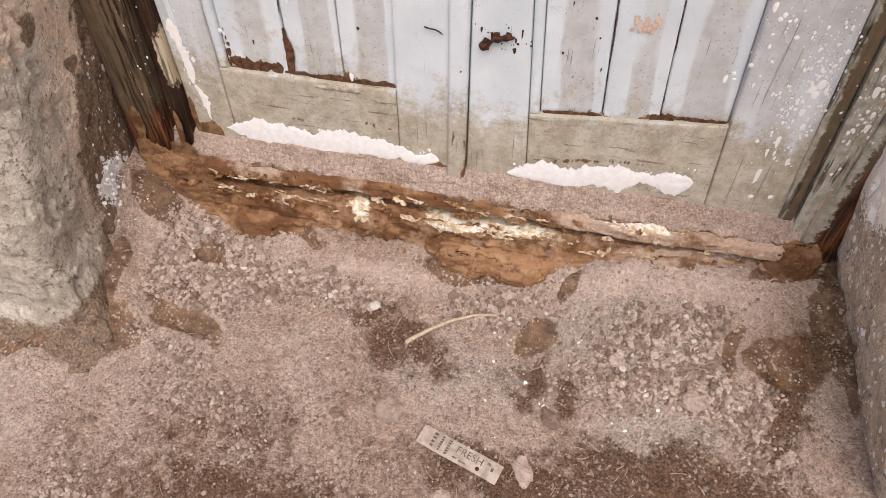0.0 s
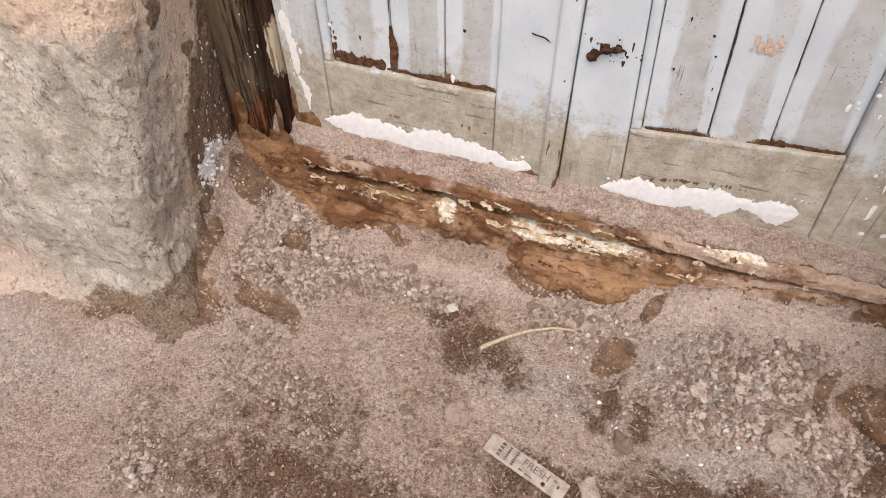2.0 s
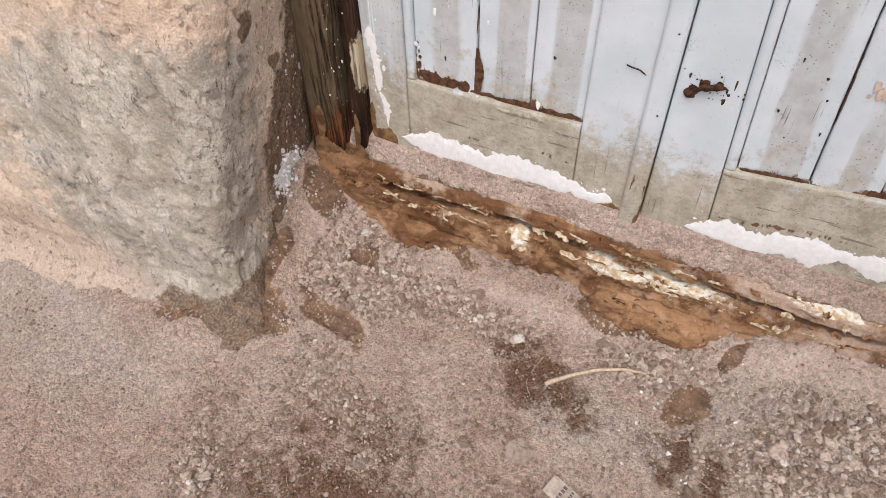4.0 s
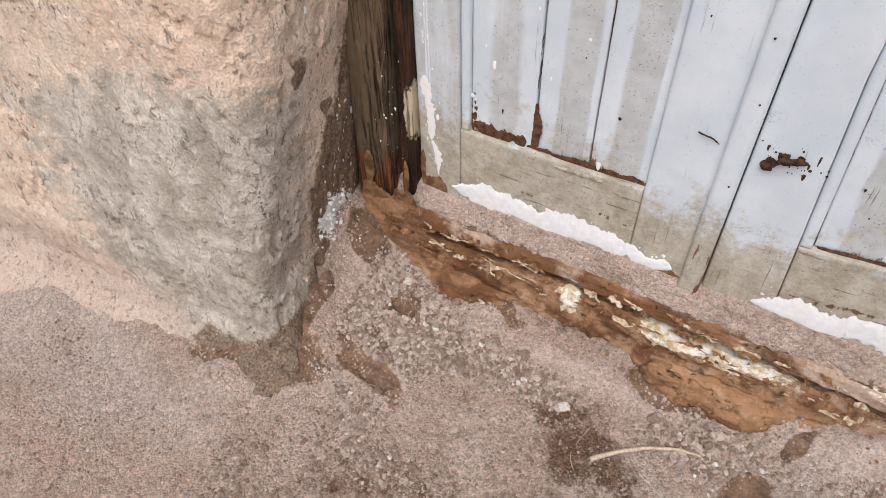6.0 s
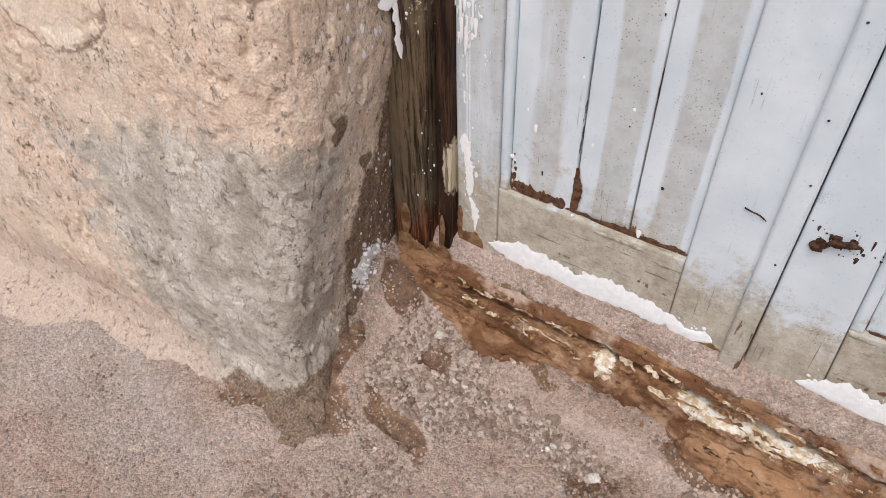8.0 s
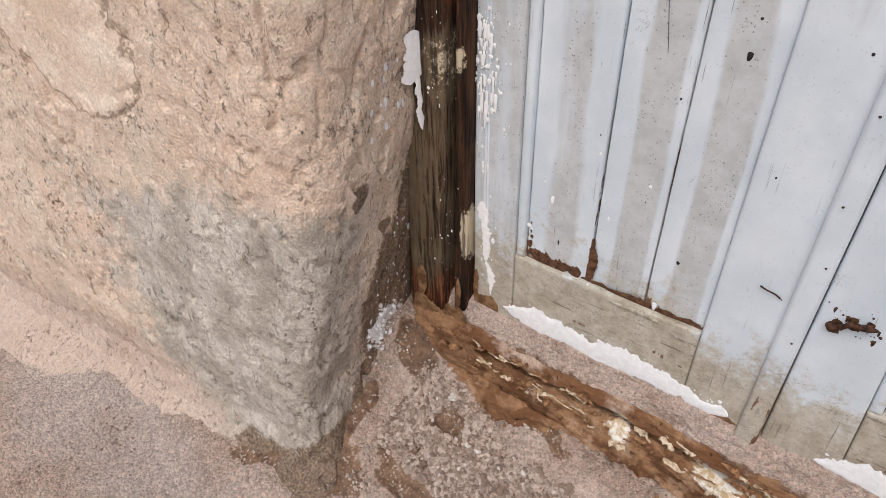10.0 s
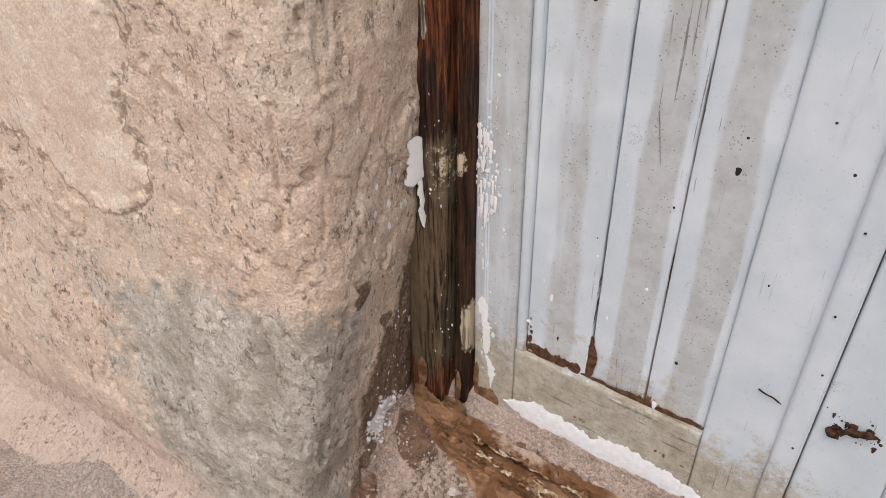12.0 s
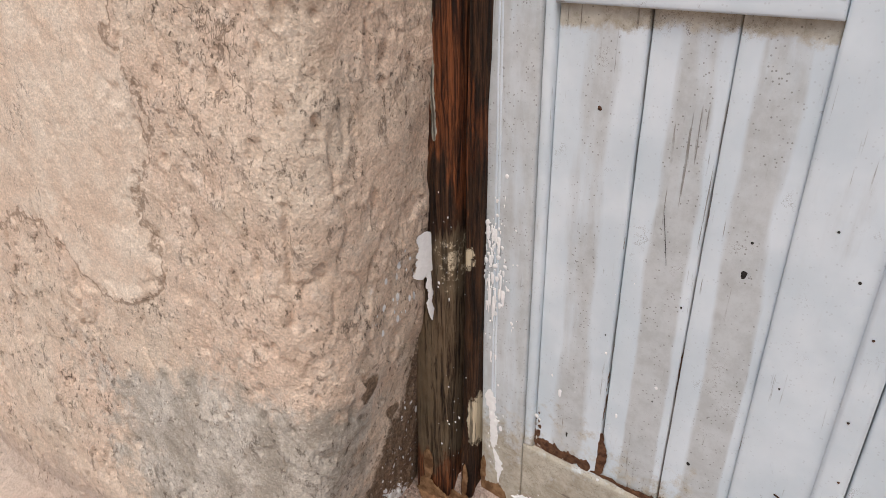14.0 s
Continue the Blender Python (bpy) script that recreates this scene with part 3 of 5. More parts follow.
build_wall("wall_west", "rough tan adobe wall with grey cement patch at its rounded corner", -1,
           [(-0.12, -0.58, -0.54, -0.52, 0.06), (-0.056, -0.60, -0.565, -0.43, 0.06), (-0.015, -0.62, -0.585, -0.362, 0.05), (0.03, -0.635, -0.605, -0.345, 0.045), (0.12, -0.645, -0.618, -0.345, 0.05), (0.29, -0.628, -0.602, -0.325, 0.06),
            (0.5, -0.604, -0.585, -0.292, 0.07), (0.72, -0.580, -0.586, -0.276, 0.08), (1.05, -0.556, -0.585, -0.25, 0.08), (2.7, -0.55, -0.58, -0.22, 0.08)],
           cement_west,
           [(0.25, 0.22, 0.11, 0.20), (0.285, 0.38, 0.06, 0.12), (0.22, 0.05, 0.12, 0.08), (0.05, -0.02, 0.16, 0.065), (-0.09, -0.040, 0.20, 0.055), (0.0, -0.055, 0.14, 0.06), (0.06, 0.0, 0.05, 0.05), (0.12, 0.48, 0.025, 0.025), (0.20, 0.40, 0.02, 0.02)],
           [(0.235, 0.135, 0.062, 0.055)],
           lambda x, z: np.minimum((-0.885 + 0.02 * np.sin(z * 23) + 0.02 * fbm(x, 0, z, 14, 3, 85) - x) * 3, (z - 0.62 - 0.05 * np.sin(x * 14)) * 3), 5.0, 1.0, [(0.26, 0.22, 0.07, 0.16), (0.20, 0.62, 0.10, 0.08)])
build_wall("wall_east", "pale greyish plastered wall jamb spattered with lime", 1,
           [(-0.12, 0.74, 0.75, -0.46, 0.06), (-0.02, 0.725, 0.732, -0.45, 0.06), (0.06, 0.695, 0.702, -0.43, 0.06), (0.15, 0.664, 0.676, -0.42, 0.06), (0.30, 0.643, 0.660, -0.40, 0.07), (0.45, 0.632, 0.652, -0.38, 0.07), (1.05, 0.60, 0.64, -0.35, 0.08), (2.7, 0.60, 0.64, -0.32, 0.08)],
           lambda s, z: np.full(len(s), 0.15), [(0.42, 0.08, 0.03, 0.10), (0.30, 0.03, 0.14, 0.035)], [(0.34, 0.34, 0.10, 0.10)],
           lambda x, z: np.full(len(x), -1.0), 5.0, 0.0, [(0.28, 0.22, 0.55, 0.45)])


def box_mesh(name, lo, hi, material, bevel=0.002):
    bm = bmesh.new()
    bmesh.ops.create_cube(bm, size=1)
    for v in bm.verts:
        v.co = Vector([l + (c + 0.5) * (h - l) for l, h, c in zip(lo, hi, v.co)])
    bmesh.ops.bevel(bm, geom=bm.edges[:], offset=bevel, segments=2, affect="EDGES")
    me = bpy.data.meshes.new(name)
    bm.to_mesh(me)
    bm.free()
    me.materials.append(material)
    return me


tagged(new("wall_north", box_mesh("wall_north", (-0.56, -0.24, 2.06), (0.61, 0.25, 2.7), ADOBE, 0.01)), "tan adobe wall above the doorway", "wall", kind="structure")
tagged(new("wall_back", box_mesh("wall_back", (-0.7, 0.12, -0.1), (0.75, 0.2, 2.2), ADOBE, 0.01)), "plain wall closing the place behind the door", "wall", kind="structure")


# ---- door ----
def plank(name, x0, x1, z0, z1, y, thick, fields, bevel=0.004, res=0.006, warp=None, material=None, relief=0.0008, seed=0):
    """A board that faces -y, with rounded front edges and a slightly uneven face."""
    nx, nz = max(3, round((x1 - x0) / res)), max(3, round((z1 - z0) / res))
    xs = np.concatenate([[x0, x0 + 0.3 * bevel], np.linspace(x0 + bevel, x1 - bevel, nx), [x1 - 0.3 * bevel, x1]])
    zs = np.concatenate([[z0, z0 + 0.3 * bevel], np.linspace(z0 + bevel, z1 - bevel, nz), [z1 - 0.3 * bevel, z1]])
    x, z = [a.ravel() for a in np.meshgrid(xs, zs)]
    edge = np.minimum.reduce([x - x0, x1 - x, z - z0, z1 - z]) / bevel
    drop = bevel * (1 - np.sqrt(np.clip(1 - (1 - np.clip(edge, 0, 1)) ** 2, 0, 1)))
    yy = y + drop - relief * fbm(x, seed, z, 25, 3, seed + 5) - relief * 0.7 * fbm(x * 6, seed, z, 30, 2, seed + 9)
    cols, rows = len(xs), len(zs)
    verts = np.stack([x, yy, z], -1)
    rim = np.concatenate([np.arange(cols), np.arange(2 * cols - 1, rows * cols, cols), np.arange(rows * cols - 2, (rows - 1) * cols - 1, -1), np.arange((rows - 2) * cols, 0, -cols)])
    back = verts[rim].copy()
    back[:, 1] = y + thick
    n, k = len(verts), len(rim)
    i = np.arange(k)
    sides = np.stack([rim[i], n + i, n + (i + 1) % k, rim[(i + 1) % k]], -1)
    corner = {tuple(p): j for j, p in enumerate(np.round(back[:, [0, 2]], 5).tolist())}
    flat = [n + corner[tuple(np.round(np.array(q), 5).tolist())] for q in ((x0, z0), (x0, z1), (x1, z1), (x1, z0))]
    verts = np.concatenate([verts, back])
    faces = np.concatenate([grid_faces(rows, cols), sides, [flat]])
    values = {key: fn(verts[:, 0], verts[:, 2]) for key, fn in fields.items()}
    if warp:
        verts[:, 0], verts[:, 2] = warp(verts[:, 0], verts[:, 2])
    return mesh_from(name, verts, faces, material or DOOR, True, values)


def foul_field(x, z):
    return np.maximum((0.385 - z) * 5.0, -0.6) + 1.2 * step(0.30, 0.20, z) * step(0.07, 0.02, np.abs(x + 0.005)) + 0.35 * fbm(x, 0, z, 12, 3, 91)


def none_field(x, z):
    return np.full(np.shape(x), -1.0)


def board_grime(x0, x1):
    def field(x, z):
        across = (x - x0) / (x1 - x0) + 0.10 * fbm(x0 * 9, 0, z, 4, 2, 95) + 0.05 * fbm(x0 * 9, 0, z, 17, 3, 96)
        start, end = 0.20 + 0.14 * math.sin(x0 * 61), 0.84 + 0.10 * math.sin(x0 * 37 + 1)
        soft = 0.10 + 0.08 * fbm(x0 * 5, 0, z, 5, 2, 99)
        mid = step(start - soft, start + soft, across) * step(end + soft, end - soft, across)
        return -0.28 + 0.72 * mid * (1 + 0.35 * fbm(x0 * 7, 0, z, 3, 3, 98)) + 0.30 * fbm(x * 1.6, 0, z * 0.3, 9, 4, 97) + 0.3 * step(0.6, 0.3, z) * mid
    return field


def stile_grime(x, z):
    return -0.12 + 0.4 * fbm(x, 0, z, 8, 3, 101) + 0.5 * step(0.33, 0.22, z)


def outer_grime(x, z):
    return 0.30 + 0.35 * fbm(x, 0, z * 0.6, 9, 3, 103)


def panel_bare(x0, x1):
    def field(x, z):
        foot = 0.35 - np.abs(z - 0.335) * 38 + 0.8 * fbm(x, 0, z, 22, 3, 107)
        seam = 0.42 - np.minimum(x - x0, (x1 - x) * 1.8) * 260 + 0.5 * fbm(x0, 0, z, 14, 3, 109)
        return np.maximum(foot, seam)
    return field


def leaf(name, label, x0, x1, pan0, pan1, cuts, rail_z, warp=None, seed=0, outer=-1):
    thing = tagged(new(name), label, "door", kind="structure")
    top = 2.0
    hinge, meet = (outer_grime, stile_grime) if outer < 0 else (stile_grime, outer_grime)
    make = lambda nm, a, b, c, d, y, th, fields, lab="", **kw: part(nm, plank(nm, a, b, c, d, y, th, fields, warp=warp, seed=seed + len(thing.children), **kw), thing, lab)
    lip = 0.017
    make("stile", x0, pan0 - lip, 0.16, top, 0.0, 0.035, dict(grime=hinge, foul=foul_field, bare=none_field))
    make("stile", pan1, x1, 0.16, top, 0.0, 0.035, dict(grime=meet, foul=foul_field, bare=none_field))
    make("moulding", pan0 - lip + 0.0012, pan0, rail_z, top, 0.0025, 0.03, dict(grime=stile_grime, foul=foul_field, bare=none_field), bevel=0.005)
    make("bottom_rail", pan0 - lip + 0.0012, pan1 - 0.0008, 0.165, rail_z, 0.001, 0.033, dict(grime=outer_grime, foul=lambda x, z: foul_field(x, z) + 0.3 + 0.4 * step(0.30, 0.22, z), bare=lambda x, z: 0.15 - np.abs(z - 0.255 - 0.006 * np.sin(x * 30)) * 60 + 0.6 * fbm(x, 0, z * 4, 14, 3, 108)), "soiled bottom rail with flaking paint", bevel=0.003, material=RAIL)
    make("middle_rail", pan0 + 0.0008, pan1 - 0.0008, 1.034, 1.12, -0.003, 0.036, dict(grime=stile_grime, foul=none_field, bare=none_field), bevel=0.003, material=RAIL)
    edges = [pan0, *cuts, pan1]
    for a, b in zip(edges, edges[1:]):
        lean = 0.003 * math.sin(40 * a + seed)
        make("panel_board", a + 0.0010, b - 0.0010, rail_z - 0.012, 1.04, 0.012 + lean, 0.014,
             dict(grime=board_grime(a, b), foul=lambda x, z: foul_field(x, z) - 0.05 + 1.5 * step(0.985, 1.035, z), bare=panel_bare(a, b)), bevel=0.003)
    for a, b in zip(edges, edges[1:]):
        make("upper_board", a + 0.0010, b - 0.0010, 1.11, top, 0.012, 0.014, dict(grime=board_grime(a, b), foul=none_field, bare=none_field), bevel=0.003, res=0.03)
    return thing


left_leaf = leaf("door_1", "weathered white painted door leaf with three vertical boards", -0.500, 0.019, -0.402, -0.101, [-0.289, -0.194], 0.338, None, 1)
part("astragal", plank("astragal", -0.012, 0.020, 0.13, 2.0, -0.011, 0.012, dict(grime=stile_grime, foul=foul_field, bare=lambda x, z: -0.30 - (z - 0.16) * 3 + 1.3 * fbm(x, 0, z * 0.25, 60, 3, 111) + 0.5 * step(0.012, 0.02, x)), bevel=0.006, res=0.004), left_leaf, "cover strip with nail heads")
for gx in (-0.481, -0.476):
    part("bead", plank("bead", gx, gx + 0.004, 0.30, 2.0, -0.0015, 0.01, dict(grime=stile_grime, foul=foul_field, bare=none_field), bevel=0.0018), left_leaf)


def sag(x, z):
    """The right leaf has dropped at its free edge."""
    free = np.clip((x - 0.03) / 0.09, 0, 1)
    low = np.clip(z, 0.1, 0.6)
    return x + free * 0.058 * (0.34 - low), z + 0.085 * (x - 0.30) * np.clip((1.6 - z), 0, 1)


right_leaf = leaf("door_2", "sagging white painted door leaf with lime splashes", 0.0215, 0.548, 0.137, 0.427, [0.236, 0.324], 0.342, sag, 20, 1)


# ---- door frame ----
def post(name, x0, x1, y, lean, fields, label, seed):
    xs, zs = lines((x0, x1, 0.003)), lines((-0.02, 1.1, 0.006), (1.1, 2.06, 0.1))
    n = len(xs)
    ring_x = np.concatenate([xs, xs[::-1]])
    z, k = [a.ravel() for a in np.meshgrid(zs, np.arange(2 * n), indexing="ij")]
    x = ring_x[k]
    front = k < n
    across = (x - x0) / (x1 - x0)
    round_off = 0.007 * (np.abs(2 * across - 1) ** 8)
    wear = 0.0035 * fbm(x * 5, seed, z * 0.5, 18, 4, seed) + 0.003 * fbm(x, seed, z, 14, 3, seed + 3)
    yy = np.where(front, y + round_off + wear, y + 0.07)
    xx = x + lean * (z - 0.4) + 0.003 * fbm(0, seed, z, 8, 3, seed + 6)
    values = {key: fn(xx, z) for key, fn in fields.items()}
    faces = grid_faces(len(zs), 2 * n, True)
    me = mesh_from(name, np.stack([xx, yy, z], -1), faces, WOOD, True, values)
    col = np.arange(len(me.polygons)) % (2 * n)
    me.polygons.foreach_set("use_smooth", col < n - 1)
    return me


def pale_low(x, z):
    return (0.55 + 0.35 * step(-0.565, -0.60, x)) * step(0.75, 0.5, z) * step(0.1, 0.25, z) + 0.35 * fbm(x * 3, 0, z, 8, 3, 121) + 1.6 * np.maximum(blob(x, z, -0.53, 0.66, 0.06, 0.07), 0)


def red_high(x, z):
    return np.where(z > 0.6, np.minimum((z - 0.78) * 3, 0.25), np.minimum((0.30 - z) * 7, 1.0)) + 0.9 * fbm(x * 3, 0, z, 9, 3, 123)


frame_thing = tagged(new("door_frame"), "rotten dark wooden door frame with peeling paint", "door frame", kind="structure")
part("outer_post", post("outer_post", -0.618, -0.541, -0.034, 0.035, dict(pale=pale_low, red=red_high, white=lambda x, z: -0.25 + 0.7 * blob(x, z, -0.54, 0.66, 0.05, 0.09),
     paint=lambda x, z: 0.8 - np.abs(x + 0.562) * 120 - step(0.86, 0.80, z) * 3), "", 131), frame_thing, "split greyish brown post")
part("inner_post", post("inner_post", -0.530, -0.502, -0.018, 0.02, dict(pale=lambda x, z: none_field(x, z) + np.maximum(blob(x, z, -0.512, 0.36, 0.02, 0.08), blob(x, z, -0.52, 0.66, 0.03, 0.06)) * 2.0, red=lambda x, z: red_high(x, z) - 0.25,
     white=lambda x, z: none_field(x, z) + 2.6 * np.maximum(blob(x, z, -0.507, 0.35, 0.022, 0.12), 0) + 1.9 * np.maximum(blob(x, z, -0.515, 0.665, 0.03, 0.06), 0), paint=none_field), "", 141), frame_thing, "dark decayed rebate strip")
part("inner_post", post("inner_post", 0.545, 0.572, -0.005, -0.05, dict(pale=lambda x, z: 1.3 + 0.4 * fbm(x, 0, z, 10, 3, 157), red=lambda x, z: -0.5 + (0.26 - z) * 6, white=none_field, paint=lambda x, z: 0.15 + (0.556 - x - 0.05 * (z - 0.4)) * 40), "", 159), frame_thing, "brown rebate strip")
part("outer_post", post("outer_post", 0.573, 0.662, -0.014, -0.05, dict(pale=lambda x, z: 0.9 + 0.5 * fbm(x, 0, z, 10, 3, 151), red=lambda x, z: (x - 0.606 + 0.05 * (z - 0.4)) * 34 + (0.21 - z) * 6,
     white=lambda x, z: -0.35 + 0.5 * fbm(x, 0, z, 30, 2, 153), paint=lambda x, z: 0.55 + (0.604 - x - 0.05 * (z - 0.4)) * 20 + np.minimum((z - 0.22) * 2, 0.2)), "", 155), frame_thing, "painted post stained brown at the foot")
part("head", box_mesh("head", (-0.6, -0.03, 2.005), (0.62, 0.05, 2.06), WOOD, 0.004), frame_thing)


# ---- threshold ----
def sweep(name, profile, x0, x1, material, fields, amp, seed, res=0.003, count=60):
    """profile(x): matching lists of y and z along the section, back to front."""
    xs = lines((x0, x1, res))
    ys, zs = profile(xs)
    t = np.linspace(0, 1, len(ys))
    tt = np.linspace(0, 1, count)
    y = np.array([[np.interp(q, t, col) for q in tt] for col in np.array(ys).T])
    z = np.array([[np.interp(q, t, col) for q in tt] for col in np.array(zs).T])
    x = np.repeat(xs[:, None], count, 1)
    rough = amp * fbm(x, y, z, 22, 4, seed, 0.6) + 0.45 * amp * fbm(x, y, z, 90, 2, seed + 7)
    rough = rough + 0.35 * amp * fbm(x * 0.5, y, z * 2, 70, 4, seed + 15, 0.7) + 0.5 * amp * step(0.05, 0.12, fbm(x * 0.6, y, z * 1.6, 26, 4, seed + 17))
    y, z = y - rough, z + 0.6 * amp * fbm(x, y, z, 35, 3, seed + 11)
    x, y, z = x.ravel(), y.ravel(), z.ravel()
    values = {key: fn(x, y, z) for key, fn in fields.items()}
    return mesh_from(name, np.stack([x, y, z], -1), grid_faces(len(xs), count)[:, ::-1], material, True, values)


def same(x, v):
    return np.full(len(x), v) if np.isscalar(v) else v


def section(*pairs):
    return lambda x: ([same(x, p(x)[0] if callable(p) else p[0]) for p in pairs], [same(x, p(x)[1] if callable(p) else p[1]) for p in pairs])


def wave(x, seed, freq=9, octaves=4):
    return fbm(x, 0, 0, freq, octaves, seed)


threshold = tagged(new("threshold"), "rotten wooden door sill crusted with brown clay", "door sill")
sill_fields = dict(dust=lambda x, y, z: -0.15 + 0.9 * fbm(x, y, z, 11, 4, 161) + (z - 0.125) * 3 + 0.55 * step(0.12, 0.32, x),
                   pale=lambda x, y, z: -0.15 + 0.8 * fbm(x, y, z, 9, 3, 163) + 1.5 * np.maximum(blob(x, z, 0.005, 0.085, 0.06, 0.06), 0) + 1.5 * np.maximum(np.maximum(blob(x, z, -0.174, 0.10, 0.022, 0.03), blob(x, z, 0.10, 0.11, 0.12, 0.02)), blob(x, z, 0.36, 0.15, 0.09, 0.014)) + 0.9 * np.maximum(blob(x, z, 0.0, 0.10, 0.30, 0.02), 0),
                   wet=lambda x, y, z: -0.25 + 0.7 * fbm(x, y, z, 7, 3, 165) + 1.3 * np.maximum(blob(x, z, -0.20, 0.135, 0.42, 0.04), 0) + 1.5 * np.maximum(blob(x, z, -0.36, 0.06, 0.09, 0.06), 0) + 0.9 * step(-0.50, -0.54, x) + 1.4 * step(0.54, 0.60, x))
part("upper_layer", sweep("upper_layer", section((0.0, 0.152), (-0.024, 0.150), lambda x: (-0.036 + 0.008 * wave(x, 171), 0.142 + 0.005 * wave(x, 172)), lambda x: (-0.040 + 0.008 * wave(x, 171), 0.126 + 0.006 * wave(x, 173)), (-0.012, 0.119), (0.0, 0.10)),
     -0.56, 0.60, CLAY, sill_fields, 0.005, 175), threshold, "splintered top layer of the sill")
part("lower_layer", sweep("lower_layer", section((0.0, 0.098), lambda x: (-0.034, 0.108 + 0.010 * wave(x, 180, 7)), lambda x: (-0.050 + 0.007 * wave(x, 181), 0.098 + 0.007 * wave(x, 182)), lambda x: (-0.057 + 0.008 * wave(x, 183), 0.065), lambda x: (-0.064 + 0.008 * wave(x, 184), 0.0), (-0.06, -0.03)),
     -0.60, 0.63, CLAY, sill_fields, 0.010, 185), threshold, "clay-stained lower layer of the sill")


def mud_front(x):
    return 0.028 * step(0.10, 0.0, np.abs(x - 0.09) - 0.05) + 0.016 * step(0.08, 0.0, np.abs(x + 0.36) - 0.03) - 0.02 * step(0.10, 0.0, np.abs(x + 0.16) - 0.06) + 0.008 * wave(x, 191)


part("clay_crust", sweep("clay_crust", section((-0.04, 0.05), lambda x: (-0.058 - 0.2 * mud_front(x), 0.058 + 0.4 * mud_front(x)), lambda x: (-0.068 - mud_front(x), 0.050 + 0.2 * mud_front(x)), lambda x: (-0.074 - 1.2 * mud_front(x), 0.025), (-0.085, -0.03)),
     -0.60, 0.63, CLAY, dict(dust=lambda x, y, z: -0.25 + 0.8 * fbm(x, y, z, 10, 4, 193) + 0.6 * step(0.045, 0.02, z) * step(0.3, 0.1, np.abs(x - 0.45)) + 0.9 * step(0.19, 0.3, x) + 0.6 * step(0.12, 0.05, np.abs(x + 0.16)), pale=lambda x, y, z: -0.6 + 0.5 * fbm(x, y, z, 12, 3, 195),
                             wet=lambda x, y, z: -0.3 + 0.7 * fbm(x, y, z, 8, 3, 167) + 1.3 * np.maximum(blob(x, z, -0.36, 0.05, 0.09, 0.06), 0) + 1.2 * np.maximum(blob(x, z, 0.10, 0.02, 0.13, 0.04), 0)), 0.010, 197), threshold, "reddish brown clay run down the sill")
PALEWOOD = plain_material("pale_splinter", (0.40, 0.28, 0.16), (0.70, 0.60, 0.47), 130, 0.9, 0.003)
BROWNWOOD = plain_material("brown_splinter", (0.13, 0.06, 0.028), (0.36, 0.20, 0.10), 130, 0.9, 0.003)


def splinters():
    """Flaked slivers of wood and plaster lifting off the sill."""
    rng = random.Random(17)
    for k in range(230):
        x = rng.uniform(-0.52, 0.58) if k % 3 else rng.choice((rng.uniform(-0.06, 0.28), rng.uniform(-0.46, -0.20)))
        lower = rng.random() < 0.6
        y, z = (rng.uniform(-0.066, -0.044), rng.uniform(0.088, 0.112)) if lower else (rng.uniform(-0.050, -0.038), rng.uniform(0.120, 0.140))
        long, wide, thick = 0.006 + 0.040 * rng.random() ** 2, 0.002 + 0.008 * rng.random() ** 2, rng.uniform(0.0010, 0.0028)
        bm = bmesh.new()
        n = 7
        rows = []
        for i in range(n):
            f = i / (n - 1)
            w = wide * (0.15 + math.sin(math.pi * min(1, max(0, f * 0.9 + 0.08))) ** 0.6) * rng.uniform(0.35, 1.5)
            cx, cz = (f - 0.5) * long, thick * rng.uniform(-1.0, 1.6)
            skew = wide * rng.uniform(-0.35, 0.35)
            rows.append([bm.verts.new((cx, dy, cz + dz)) for dy, dz in ((-w / 2 + skew, 0), (w / 2 + skew, 0.2 * thick), (w / 2 + skew, thick), (-w / 2 + skew, 0.8 * thick))])
        for p, q in zip(rows, rows[1:]):
            for j in range(4):
                bm.faces.new((p[j], p[(j + 1) % 4], q[(j + 1) % 4], q[j]))
        bm.faces.new(rows[0][::-1])
        bm.faces.new(rows[-1])
        bmesh.ops.recalc_face_normals(bm, faces=bm.faces[:])
        me = bpy.data.meshes.new("splinter")
        bm.to_mesh(me)
        bm.free()
        me.materials.append(PALEWOOD if rng.random() < 0.4 else BROWNWOOD)
        ob = part("splinter", me, threshold)
        ob.matrix_basis = pose(x, y, z, rng.uniform(10, 70), rng.uniform(-14, 14), rng.uniform(-14, 10))


splinters()


def clay_lump(x, y, z, sx, sy, sz, seed, label):
    bm = bmesh.new()
    bmesh.ops.create_icosphere(bm, subdivisions=5, radius=1)
    for v in bm.verts:
        n = noise.noise(v.co * 1.5 + Vector((seed, 0, 0))) + 0.5 * noise.noise(v.co * 4 + Vector((0, seed, 0))) + 0.3 * noise.noise(v.co * 11 + Vector((0, 0, seed)))
        n += 0.25 * noise.noise(v.co * 23 + Vector((seed, seed, 0)))
        v.co *= 1 + 0.26 * n
        v.co = Vector((v.co.x * sx, v.co.y * sy, v.co.z * sz))
    me = bpy.data.meshes.new("clay_lump")
    bm.to_mesh(me)
    bm.free()
    me.polygons.foreach_set("use_smooth", [True] * len(me.polygons))
    me.materials.append(CLAY)
    me.attributes.new("wet", "FLOAT", "POINT").data.foreach_set("value", [0.12] * len(me.vertices))
    me.attributes.new("dust", "FLOAT", "POINT").data.foreach_set("value", [-0.4] * len(me.vertices))
    me.attributes.new("pale", "FLOAT", "POINT").data.foreach_set("value", [-0.8] * len(me.vertices))
    ob = part("clay_lump", me, threshold, label)
    ob.matrix_basis = pose(x, y, z)


